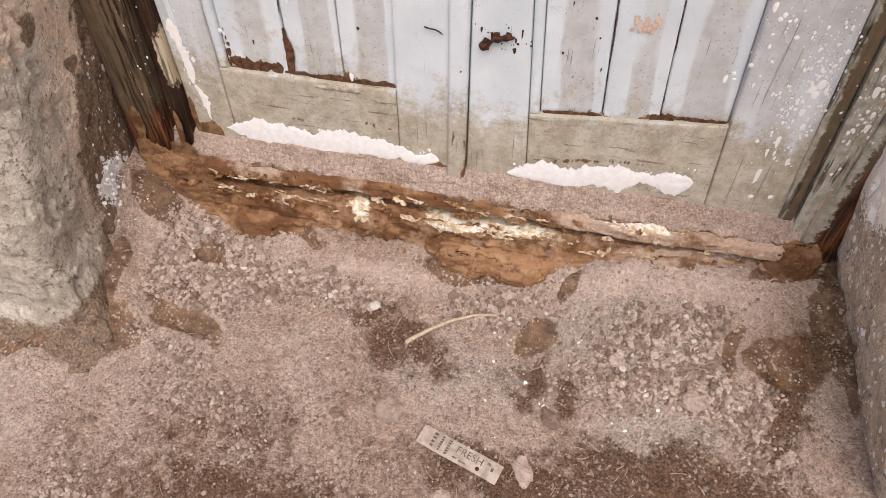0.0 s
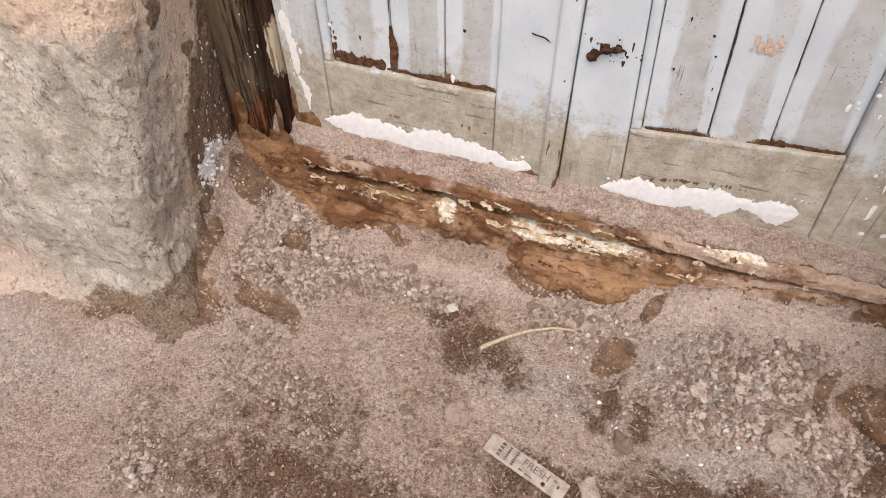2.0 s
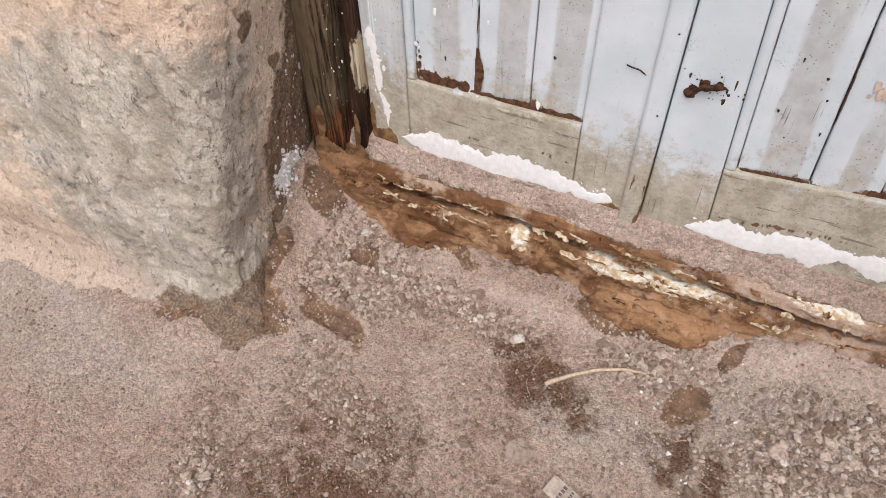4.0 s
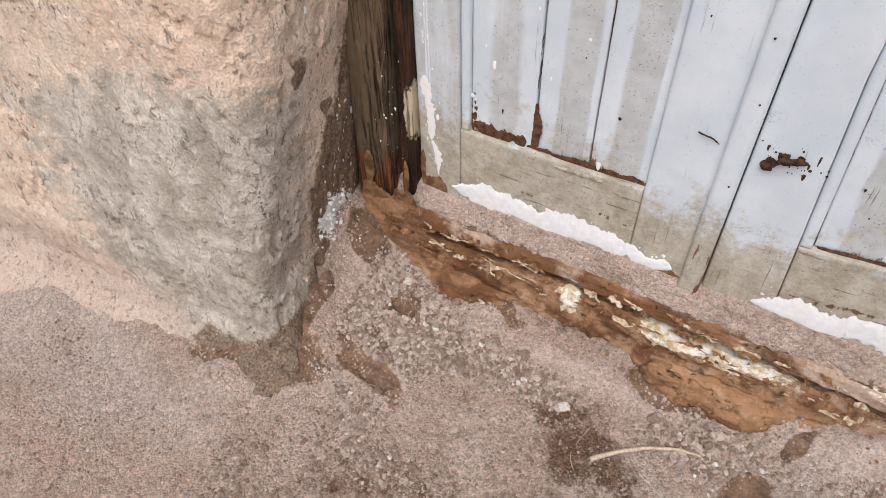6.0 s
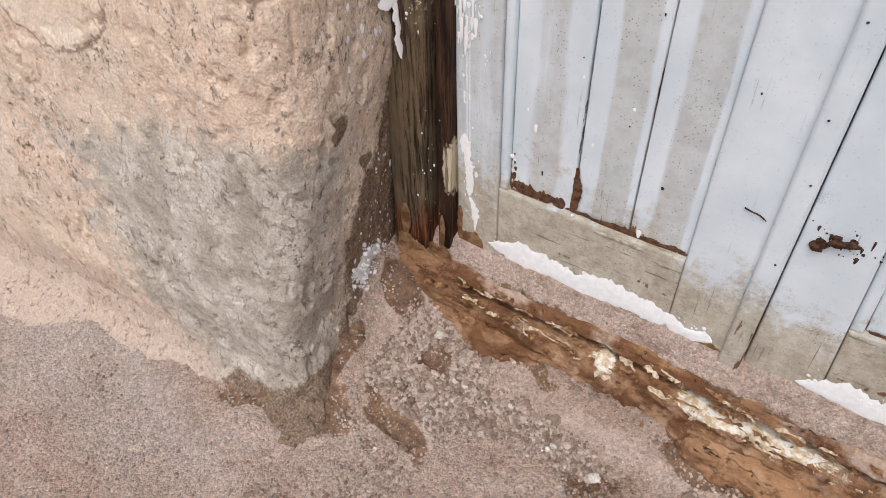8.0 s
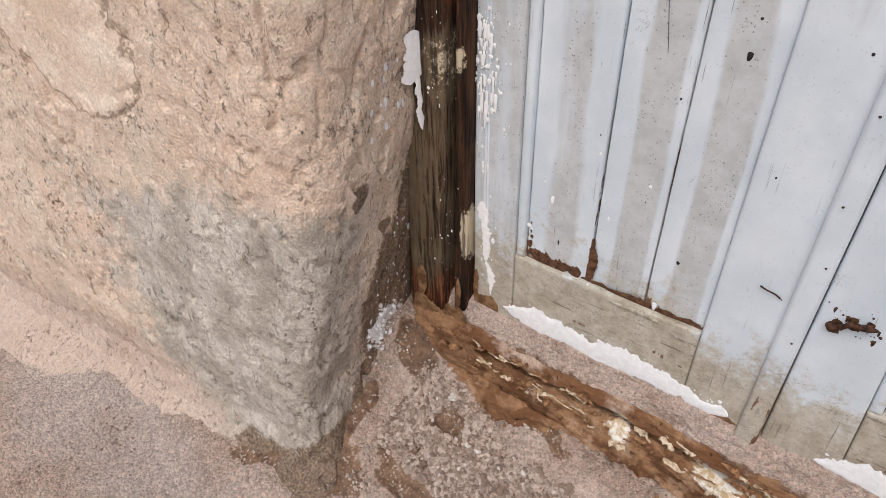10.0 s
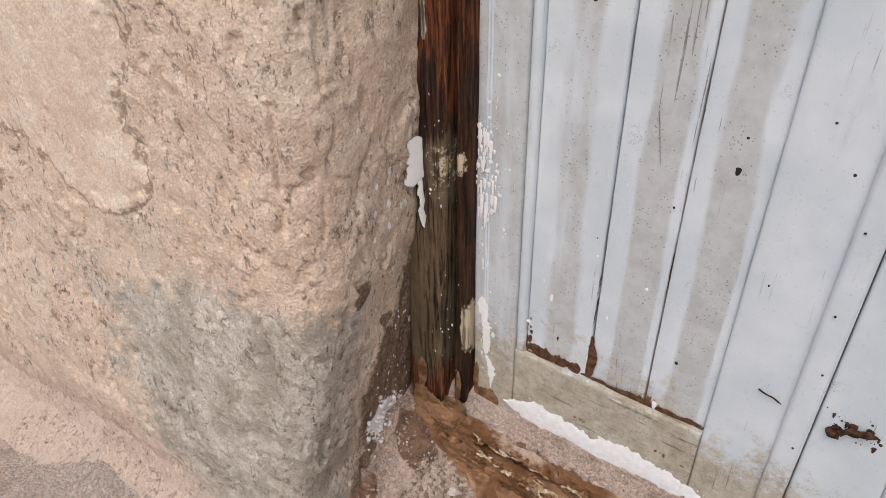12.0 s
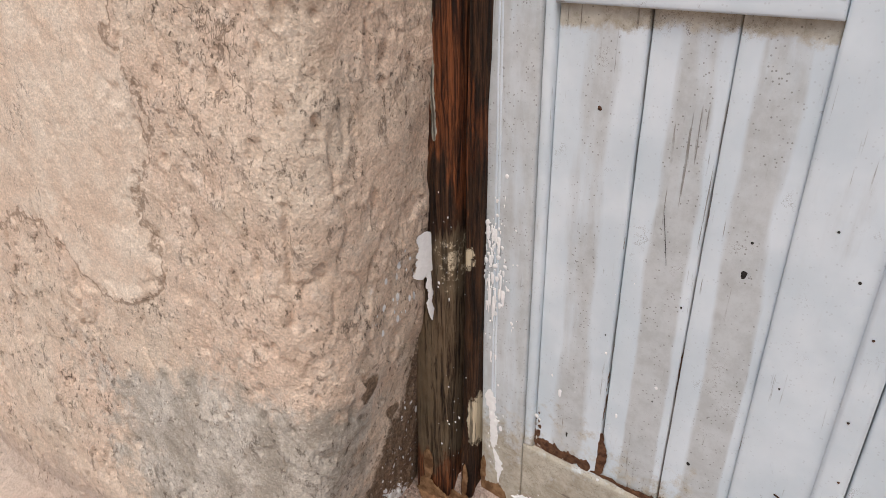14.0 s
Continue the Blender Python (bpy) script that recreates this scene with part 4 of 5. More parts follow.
clay_lump(-0.560, -0.030, 0.110, 0.080, 0.026, 0.055, 2.0, "brown clay packed against the post")
clay_lump(-0.525, -0.046, 0.080, 0.095, 0.020, 0.036, 4.0, "brown clay packed against the post")
clay_lump(0.605, -0.030, 0.105, 0.045, 0.026, 0.055, 5.0, "brown clay packed against the post")
clay_lump(-0.37, -0.066, 0.040, 0.05, 0.022, 0.028, 7.0, "lump of dark clay")
clay_lump(0.02, -0.082, 0.042, 0.038, 0.022, 0.026, 9.0, "lump of brown clay")
clay_lump(0.13, -0.085, 0.036, 0.06, 0.022, 0.020, 11.0, "lump of brown clay")
ledge = sweep("dust_ledge", section((0.03, 0.20), lambda x: (-0.002, 0.190 + 0.004 * wave(x, 201)), lambda x: (-0.014, 0.168 + 0.004 * wave(x, 202)), lambda x: (-0.027 + 0.006 * wave(x, 203, 14), 0.152 + 0.005 * wave(x, 204, 14)), lambda x: (-0.029 + 0.006 * wave(x, 203, 14), 0.138), (-0.01, 0.13)),
              -0.55, 0.60, EARTH, dict(damp=lambda x, y, z: (0.152 - z) * 40 - 0.1 + 0.5 * fbm(x, y, z, 14, 3, 208), soil=lambda x, y, z: np.full(len(x), -1.0), ash=lambda x, y, z: np.full(len(x), -1.0), dust=lambda x, y, z: 0.25 + 0.5 * fbm(x, y, z, 12, 3, 209)), 0.005, 207)
tagged(new("dust_ledge", ledge), "bank of pinkish dust against the foot of the door", "dust", kind="stuff")


# ---- smears, splashes and scars on the doors ----
def smear(name, a, b, half, y, thick, material, seed, count=200, across=11, rag=0.95):
    """A patch with a ragged outline along the line from a to b in the plane of the door; half(t): half its width."""
    t, v = [g.ravel() for g in np.meshgrid(np.linspace(0, 1, count), np.linspace(-1, 1, across), indexing="ij")]
    dx, dz = b[0] - a[0], b[1] - a[1]
    long = math.hypot(dx, dz)
    px, pz = -dz / long, dx / long
    wide = half(t) * (0.75 + rag * fbm(t * long, np.sign(v) * 3.0, 0, 17, 7, seed, 0.74)) * np.sqrt(np.clip(1 - (2 * t - 1) ** 8, 0, 1))
    drift = 0.25 * half(t) * fbm(t * long, 0, 0, 25, 3, seed + 3)
    x, z = a[0] + dx * t + px * (v * wide + drift), a[1] + dz * t + pz * (v * wide + drift)
    yy = y - thick * np.sqrt(np.clip(1 - v * v, 0, 1)) * (0.7 + 0.6 * fbm(x, 0, z, 90, 3, seed + 5)) + 0.0004
    return mesh_from(name, np.stack([x, yy, z], -1), grid_faces(count, across)[:, ::-1] if dx + dz > 0 else grid_faces(count, across), material, True)


def bulge(w, power=0.5):
    return lambda t: w * (0.35 + 0.65 * np.sin(np.pi * np.clip(t, 0, 1)) ** power)


def splashes(name, spots, y, material, seed, thick=0.0008):
    """Flat drops; spots: x, z, radius, stretch downwards."""
    rng = np.random.RandomState(seed)
    verts, faces = [], []
    k = 13
    for x, z, r, tall in spots:
        base = len(verts)
        ang = np.linspace(0, 2 * math.pi, k, endpoint=False)
        rr = r * (0.7 + 0.6 * rng.rand(k))
        rr = 0.5 * rr + 0.25 * (np.roll(rr, 1) + np.roll(rr, -1))
        for q, w in zip(ang, rr):
            verts.append((x + w * math.cos(q), y, z + w * math.sin(q) * (tall if math.sin(q) < 0 else 1.0)))
        for q, w in zip(ang, rr):
            verts.append((x + 0.55 * w * math.cos(q), y - thick, z + 0.55 * w * math.sin(q) * (tall if math.sin(q) < 0 else 1.0)))
        verts.append((x, y - 1.2 * thick, z - 0.2 * r * (tall - 1)))
        for i in range(k):
            j = (i + 1) % k
            faces.append((base + i, base + j, base + k + j, base + k + i))
            faces.append((base + k + i, base + k + j, base + 2 * k, base + 2 * k))
    me = bpy.data.meshes.new(name)
    me.from_pydata(verts, [], [f[:3] if f[2] == f[3] else f for f in faces])
    me.polygons.foreach_set("use_smooth", [True] * len(me.polygons))
    me.materials.append(material)
    return me


def scatter(count, cx, cz, rx, rz, small, large, tall, seed):
    rng = np.random.RandomState(seed)
    return [(cx + rx * rng.randn() * 0.5, cz + rz * rng.randn() * 0.5, small + (large - small) * rng.rand() ** 3, 1 + (tall - 1) * rng.rand() ** 2) for _ in range(count)]


part("plaster_smear", smear("plaster_smear", (-0.435, 0.211), (-0.028, 0.203), bulge(0.031, 0.25), -0.0006, 0.0026, LIME, 301, rag=1.25), left_leaf, "ragged smear of white plaster")
part("plaster_smear", smear("plaster_smear", (0.095, 0.199), (0.405, 0.236), bulge(0.029, 0.25), -0.0006, 0.0026, LIME, 303, rag=1.25), right_leaf, "ragged smear of white plaster")
part("plaster_smear", smear("plaster_smear", (-0.474, 0.30), (-0.482, 0.425), bulge(0.012), -0.002, 0.0012, SPLASH, 305, rag=1.7), left_leaf, "white paint run")
part("plaster_smear", smear("plaster_smear", (-0.462, 0.225), (-0.472, 0.30), bulge(0.013), -0.002, 0.0012, SPLASH, 307, rag=1.7), left_leaf, "white paint run")
part("paint_splash", splashes("paint_splash", scatter(60, -0.478, 0.66, 0.025, 0.10, 0.0008, 0.004, 5, 311) + scatter(14, -0.485, 0.70, 0.012, 0.05, 0.0016, 0.0034, 9, 312)
     + scatter(18, -0.30, 0.5, 0.20, 0.25, 0.0006, 0.003, 3, 313) + [(-0.356, 0.482, 0.003, 4.0), (-0.393, 0.415, 0.004, 1.3), (-0.175, 0.362, 0.0035, 3.2), (-0.487, 0.64, 0.0022, 30), (-0.476, 0.62, 0.002, 22), (-0.49, 0.72, 0.004, 5)] + scatter(14, -0.476, 0.66, 0.026, 0.09, 0.0018, 0.004, 18, 317) + scatter(50, -0.470, 0.66, 0.030, 0.13, 0.0010, 0.0035, 9, 315) + scatter(30, -0.472, 0.33, 0.014, 0.12, 0.0012, 0.0045, 5, 316), -0.0024, SPLASH, 314), left_leaf, "white lime splashes")
part("paint_splash", splashes("paint_splash", scatter(380, 0.510, 0.45, 0.045, 0.11, 0.0006, 0.0026, 3, 321) + scatter(60, 0.44, 0.50, 0.07, 0.12, 0.0006, 0.0035, 4, 322) + scatter(22, 0.50, 0.33, 0.04, 0.09, 0.0016, 0.0035, 11, 323)
     + [(0.525, 0.375, 0.004, 2.3), (0.515, 0.40, 0.004, 2.6), (0.52, 0.43, 0.005, 1.6), (0.513, 0.437, 0.006, 1.2), (0.522, 0.447, 0.006, 1.3), (0.53, 0.23, 0.004, 1.2), (0.50, 0.225, 0.004, 1.0)], -0.0012, SPLASH, 324), right_leaf, "white lime splashes")
part("paint_splash", splashes("paint_splash", scatter(110, 0.590, 0.42, 0.03, 0.14, 0.0006, 0.0030, 4, 325) + [(0.60, 0.40, 0.004, 3.0), (0.585, 0.46, 0.004, 3.5)], -0.0205, SPLASH, 326), frame_thing, "white lime splashes")

part("paint_splash", splashes("paint_splash", scatter(16, -0.545, 0.67, 0.03, 0.09, 0.0006, 0.0024, 5, 327) + scatter(20, -0.53, 0.34, 0.03, 0.12, 0.0005, 0.0022, 3, 328), -0.0385, SPLASH, 329), frame_thing, "white lime specks")

for parent, (x0, z0), (x1, z1), seed in ((left_leaf, (-0.43, 0.215), (-0.035, 0.213), 361), (right_leaf, (0.105, 0.207), (0.405, 0.241), 364)):
    rng = np.random.RandomState(seed)
    drops = [(x0 + (x1 - x0) * f, z0 + (z1 - z0) * f + 0.012 * g, 0.0008 + 0.0032 * h ** 3, 1.0 + q) for f, g, h, q in zip(rng.rand(110), rng.randn(110), rng.rand(110), rng.rand(110))]
    part("plaster_fleck", splashes("plaster_fleck", drops, -0.0010, LIME, seed), parent, "flecks of white plaster")

# mud clinging along the foot of the panels
for parent, x0, x1, zl, seed, tilt in ((left_leaf, -0.398, -0.30, 0.350, 331, 0.0), (left_leaf, -0.30, -0.105, 0.342, 332, 0.0), (right_leaf, 0.142, 0.19, 0.331, 333, 0.07), (right_leaf, 0.185, 0.236, 0.334, 338, 0.07), (right_leaf, 0.308, 0.345, 0.345, 334, 0.07), (right_leaf, 0.335, 0.425, 0.350, 339, 0.07)):
    part("mud_crust", smear("mud_crust", (x0, zl), (x1, zl + tilt * (x1 - x0)), bulge({331: 0.022, 332: 0.010, 334: 0.014}.get(seed, 0.006), 0.2), 0.0095, 0.0016, MUD, seed, rag=1.5), parent, "dried brown mud")
part("mud_crust", smear("mud_crust", (-0.290, 0.340), (-0.287, 0.425), bulge(0.013), 0.0115, 0.002, MUD, 335), left_leaf, "dried brown mud")
part("mud_crust", smear("mud_crust", (-0.397, 0.340), (-0.396, 0.415), bulge(0.010), 0.0115, 0.002, MUD, 336), left_leaf, "dried brown mud")
part("splinter", smear("splinter", (-0.245, 0.327), (-0.165, 0.329), bulge(0.005, 0.2), 0.0, 0.003, SLIVER, 337), left_leaf, "raised splinter of the rail")

part("paint_crack", smear("paint_crack", (-0.133, 1.025), (-0.120, 0.66), lambda t: 0.0009 + 0.0004 * np.sin(t * 40), 0.0116, 0.0006, BLACK, 381, across=4, rag=0.5), left_leaf, "long hairline split")
part("paint_crack", smear("paint_crack", (-0.244, 0.80), (-0.232, 0.73), lambda t: 0.0005 + 0 * t, 0.0116, 0.0005, BLACK, 383, across=4, rag=0.5), left_leaf, "short hairline split")

STAIN = plain_material("brown_stain", (0.12, 0.06, 0.028), (0.30, 0.175, 0.09), 55, 0.9, 0.002)
for parent, a, b, wide, deep, seed in ((left_leaf, (-0.055, 0.186), (-0.006, 0.180), 0.026, -0.0006, 391), (left_leaf, (-0.498, 0.196), (-0.445, 0.190), 0.022, -0.0006, 393),
                                       (left_leaf, (-0.497, 0.19), (-0.494, 0.27), 0.006, -0.0006, 394)):
    part("mud_stain", smear("mud_stain", a, b, bulge(wide, 0.4), deep, 0.0012, STAIN, seed, rag=1.4), parent, "brown stain of splashed mud")
for a, b, wide, deep, seed in (((-0.612, 0.150), (-0.548, 0.160), 0.044, -0.0395, 396), ((-0.548, 0.150), (-0.500, 0.165), 0.038, -0.0285, 397), ((-0.596, 0.17), (-0.590, 0.26), 0.012, -0.0385, 398), ((-0.522, 0.17), (-0.520, 0.25), 0.008, -0.0225, 399)):
    part("mud_stain", smear("mud_stain", a, b, bulge(wide, 0.4), deep, 0.003, STAIN, seed, rag=1.0), frame_thing, "mud dried on the foot of the post")

# dark chips, scuffs and rusty remains
chips = [(-0.142, 0.749, 0.0042, 1.6), (-0.140, 0.79, 0.0018, 1.0), (-0.16, 0.44, 0.0028, 1.0), (-0.30, 0.60, 0.001, 1.5), (-0.205, 0.68, 0.0012, 2.0), (-0.222, 0.52, 0.0012, 1.5), (-0.345, 0.395, 0.0018, 6.0)]
part("paint_chip", splashes("paint_chip", chips, 0.0105, BLACK, 341, 0.0006), left_leaf, "black chips in the paint")
part("paint_chip", splashes("paint_chip", [(-0.029, 0.78, 0.0018, 1.2), (-0.06, 0.83, 0.0015, 1), (-0.075, 0.62, 0.0012, 2)], -0.0004, BLACK, 342, 0.0006), left_leaf, "black chips in the paint")
part("paint_chip", splashes("paint_chip", scatter(34, 0.270, 0.497, 0.016, 0.022, 0.0012, 0.0036, 5, 343) + [(0.262, 0.50, 0.004, 3.6), (0.270, 0.507, 0.004, 4.4), (0.279, 0.50, 0.0035, 4.0), (0.284, 0.508, 0.005, 1.6)], 0.0074, BAREWOOD, 343, 0.0004), right_leaf, "flaked spot of bare wood")
part("paint_chip", splashes("paint_chip", [(0.16, 0.44, 0.0018, 2), (0.18, 0.40, 0.0012, 1), (0.21, 0.47, 0.0014, 1.5), (0.20, 0.50, 0.0018, 1.5), (0.165, 0.52, 0.0012, 5), (0.22, 0.42, 0.001, 6)], 0.0118, BLACK, 344, 0.0006), right_leaf, "black chips in the paint")
for z in (0.40, 0.53, 0.615, 0.725, 0.92):
    part("nail_head", splashes("nail_head", [(0.004 + 0.006 * math.sin(z * 50), z, 0.0016, 1.0)], -0.0118, RUST, 345, 0.0014), left_leaf, "rusty nail head")
part("nail_head", splashes("nail_head", [(-0.339, 0.915, 0.0032, 1.0)], 0.0104, RUST, 346, 0.0014), left_leaf, "rusty nail head")


def tube(name, points, radii, material, sides=7, seed=0, rough=0.0):
    pts = [Vector(q) for q in points]
    verts, faces = [], []
    for i, (q, r) in enumerate(zip(pts, radii)):
        d = (pts[min(i + 1, len(pts) - 1)] - pts[max(i - 1, 0)]).normalized()
        e = d.orthogonal().normalized()
        f = d.cross(e)
        for k in range(sides):
            ang = 2 * math.pi * k / sides
            w = r * (1 + rough * noise.noise(q * 90 + Vector((k * 1.7, seed, 0))))
            verts.append(q + e * (w * math.cos(ang)) + f * (w * math.sin(ang)))
    n = len(pts)
    for i in range(n - 1):
        for k in range(sides):
            a, b = i * sides + k, i * sides + (k + 1) % sides
            faces.append((a, b, b + sides, a + sides))
    faces.append(tuple(range(sides))[::-1])
    faces.append(tuple(range((n - 1) * sides, n * sides)))
    me = bpy.data.meshes.new(name)
    me.from_pydata(verts, [], faces)
    me.polygons.foreach_set("use_smooth", [True] * len(me.polygons))
    me.materials.append(material)
    return me


def arc(points, count):
    """Smooth way through the points."""
    t = np.linspace(0, len(points) - 1, count)
    out = []
    for q in t:
        i = min(int(q), len(points) - 2)
        f = q - i
        p0, p1, p2, p3 = (Vector(points[max(0, min(len(points) - 1, i + k))]) for k in (-1, 0, 1, 2))
        out.append(0.5 * ((2 * p1) + (p2 - p0) * f + (2 * p0 - 5 * p1 + 4 * p2 - p3) * f * f + (3 * p1 - p0 - 3 * p2 + p3) * f ** 3))
    return out


hasp = arc([(0.036, 0.0, 0.442), (0.046, -0.006, 0.447), (0.058, -0.009, 0.460), (0.074, -0.008, 0.463), (0.088, -0.002, 0.462)], 16)
part("rusted_hasp", tube("rusted_hasp", hasp, [0.003, 0.005, 0.007, 0.006, 0.006, 0.004, 0.003, 0.004, 0.005, 0.004, 0.003, 0.004, 0.005, 0.003, 0.002, 0.001], RUST, 9, 3, 0.9), right_leaf, "rusted-through stub of a hasp")
part("rust_chip", splashes("rust_chip", scatter(40, 0.065, 0.458, 0.04, 0.018, 0.0006, 0.0025, 4, 351) + [(0.045, 0.449, 0.007, 1.3), (0.06, 0.462, 0.006, 1.0), (0.078, 0.465, 0.005, 1.2), (0.098, 0.475, 0.0014, 9.0)], -0.0006, RUST, 352), right_leaf, "rust flakes round the stub")
bent = arc([(-0.050, -0.001, 0.463), (-0.040, -0.006, 0.464), (-0.030, -0.007, 0.463), (-0.021, -0.003, 0.455)], 10)
part("bent_nail", tube("bent_nail", bent, [0.0011] * 10, RUST, 6, 1, 0.3), left_leaf, "bent rusty nail")


# ---- loose things on the ground ----
def lump_mesh(name, seed, detail, flat):
    bm = bmesh.new()
    bmesh.ops.create_icosphere(bm, subdivisions=detail, radius=1)
    for v in bm.verts:
        n = noise.noise(v.co * 1.3 + Vector((seed * 3.1, 0, 0))) + 0.6 * noise.noise(v.co * 3.1 + Vector((0, seed * 2.3, 0))) + 0.4 * noise.noise(v.co * 6.3 + Vector((0, 0, seed * 1.7)))
        v.co *= 1 + 0.5 * n
        v.co.z *= flat
    me = bpy.data.meshes.new(name)
    bm.to_mesh(me)
    bm.free()
    me.materials.append(STONE)
    return me


def on_ground(x, y):
    return float(ground_height(np.array([x]), np.array([y]))[0])


def gravel(name, label, count, seed, small, large, density, material, detail=1, rise=0.55):
    """Loose crumbs, past counting."""
    rng = np.random.RandomState(seed)
    ico = bmesh.new()
    bmesh.ops.create_icosphere(ico, subdivisions=detail, radius=1)
    shape = np.array([v.co[:] for v in ico.verts])
    tris = np.array([[v.index for v in f.verts] for f in ico.faces])
    ico.free()
    x, y = rng.uniform(-1.1, 0.8, count * 5), rng.uniform(-0.80, -0.055, count * 5)
    ok = density(x, y) > rng.rand(count * 5) * 1.4
    x, y = x[ok][:count], y[ok][:count]
    n = len(x)
    r = small + (large - small) * rng.rand(n) ** 3.6 * (0.4 + 0.8 * np.clip(density(x, y), 0, 1))
    z = ground_height(x, y) + r * rise
    turn = rng.uniform(0, 6.283, n)
    sx, sy, sz = rng.uniform(0.7, 1.3, (3, n))
    bumps = 1 + 0.24 * rng.randn(n, len(shape)).clip(-1.5, 1.5)
    v = shape[None] * bumps[..., None] * np.stack([sx, sy, sz * 0.85], -1)[:, None] * r[:, None, None]
    c, s = np.cos(turn)[:, None], np.sin(turn)[:, None]
    v = np.stack([v[..., 0] * c - v[..., 1] * s + x[:, None], v[..., 0] * s + v[..., 1] * c + y[:, None], v[..., 2] + z[:, None]], -1)
    faces = (tris[None] + (np.arange(n) * len(shape))[:, None, None]).reshape(-1, 3)
    tagged(new(name, mesh_from(name, v.reshape(-1, 3), faces, material, False, dict(soil=np.repeat(soil_field(x, y), len(shape))))), label, "gravel", kind="stuff")


def crumbs_here(x, y):
    d = 0.10 + 0.85 * fbm(x, y, 0, 8, 3, 401)
    for cx, cy, rx, ry, w in ((0.40, -0.20, 0.17, 0.13, 1.5), (-0.28, -0.19, 0.20, 0.06, 1.3), (-0.50, -0.18, 0.12, 0.12, 0.7), (0.10, -0.17, 0.16, 0.06, 0.8), (0.57, -0.32, 0.10, 0.12, 1.0), (0.22, -0.27, 0.14, 0.08, 0.7), (-0.38, -0.40, 0.16, 0.08, 0.6), (-0.52, -0.34, 0.10, 0.05, 0.5), (-0.57, -0.17, 0.06, 0.12, 0.9)):
        d = d + w * np.maximum(blob(x, y, cx, cy, rx, ry), 0)
    for cx, cy, rx, ry in ((-0.44, -0.293, 0.08, 0.03), (0.209, -0.20, 0.04, 0.04), (0.605, -0.205, 0.06, 0.045), (-0.16, -0.11, 0.2, 0.03), (0.45, -0.08, 0.28, 0.04), (-0.455, -0.148, 0.035, 0.025), (-0.63, -0.365, 0.14, 0.04), (0.685, -0.16, 0.03, 0.1), (0.525, -0.195, 0.035, 0.05)):
        d = d - 1.6 * step(-0.1, 0.3, blob(x, y, cx, cy, rx, ry))
    d = d - 0.45 * step(0.1, 0.5, soil_field(x, y))
    outside = (x < -0.55 - 0.3 * step(-0.42, -0.5, y)) & (y > -0.47)
    return np.where(outside, 0, d)


gravel("gravel", "loose pinkish grey crumbs of earth and grit", 52000, 405, 0.0007, 0.0062, lambda x, y: np.minimum(np.maximum(crumbs_here(x, y), 0.07 * (crumbs_here(x, y) != 0)), 0.75), STONE)
gravel("earth_clods", "crumbling greyish pink clods of dry earth", 3400, 413, 0.0022, 0.0088, lambda x, y: np.clip(0.9 * (crumbs_here(x, y) - 0.18), 0, 0.6), STONE, 2, 0.62)
gravel("plaster_crumbs", "white crumbs of fallen plaster", 560, 407, 0.0010, 0.0042, lambda x, y: np.maximum(np.clip(0.25 + blob(x, y, 0.2, -0.25, 0.4, 0.2), 0.02, 1) * (crumbs_here(x, y) > 0.1), 1.3 * step(0.0, 0.3, blob(x, y, -0.605, -0.115, 0.04, 0.055))), LIME)

gravel("clay_crumbs", "brown crumbs of clay fallen from the sill", 900, 411, 0.0012, 0.0075, lambda x, y: step(-0.135, -0.075, y) * (0.25 + np.maximum(np.maximum(blob(x, y, -0.38, -0.08, 0.14, 0.1), blob(x, y, 0.1, -0.08, 0.18, 0.1)), 0)) * (np.abs(x) < 0.6), CLAY)

rng = random.Random(7)
lumps = [lump_mesh("stone", k, 3, 0.7) for k in range(6)]
for k in range(230):
    while True:
        x, y = rng.uniform(-0.62, 0.68), rng.uniform(-0.62, -0.09)
        if float(crumbs_here(np.array([x]), np.array([y]))[0]) > rng.random() * 0.9 + 0.15:
            break
    r = 0.0045 + 0.0065 * rng.random() ** 2.5
    ob = new("stone", lumps[k % 6])
    ob.matrix_world = pose(x, y, on_ground(x, y) + 0.25 * r, 0, 0, rng.uniform(0, 360)) @ Matrix.Diagonal((r, r * rng.uniform(0.6, 0.95), r, 1))
    tagged(ob, "small dusty grey stone lying on the earth", "stone", "loose stones")
for x, y, r, ry, turn, label in ((0.205, -0.435, 0.022, 0.6, -60, "flat crumbling lump of pale mortar"), (0.085, -0.497, 0.014, 0.8, 30, "rough greyish clod beside the card strip"), (0.183, -0.488, 0.009, 0.9, 0, "rounded pale stone beside the card strip"),
                                 (0.398, -0.170, 0.0062, 0.8, 20, "small white pebble on the earth"), (0.395, -0.195, 0.0055, 0.6, 10, "small white pebble on the earth"), (0.455, -0.285, 0.024, 0.7, 20, "flat grey clod of earth"), (0.05, -0.27, 0.008, 0.9, 0, "pale stone by the dry stalk"),
                                 (-0.03, -0.38, 0.022, 0.9, 0, "dusty clod of crumbling earth"), (0.235, -0.345, 0.020, 0.6, -40, "pale fallen flake of plaster"), (0.33, -0.235, 0.016, 0.7, 20, "pale clod of crumbling mortar"), (-0.41, -0.315, 0.009, 0.8, 0, "small clod in the damp hollow")):
    ob = new("stone", lumps[int(abs(x) * 97) % 6])
    ob.matrix_world = pose(x, y, on_ground(x, y) + 0.35 * r, 0, 0, turn) @ Matrix.Diagonal((r, r * ry, r * 0.8, 1))
    tagged(ob, label, "stone", "loose stones")

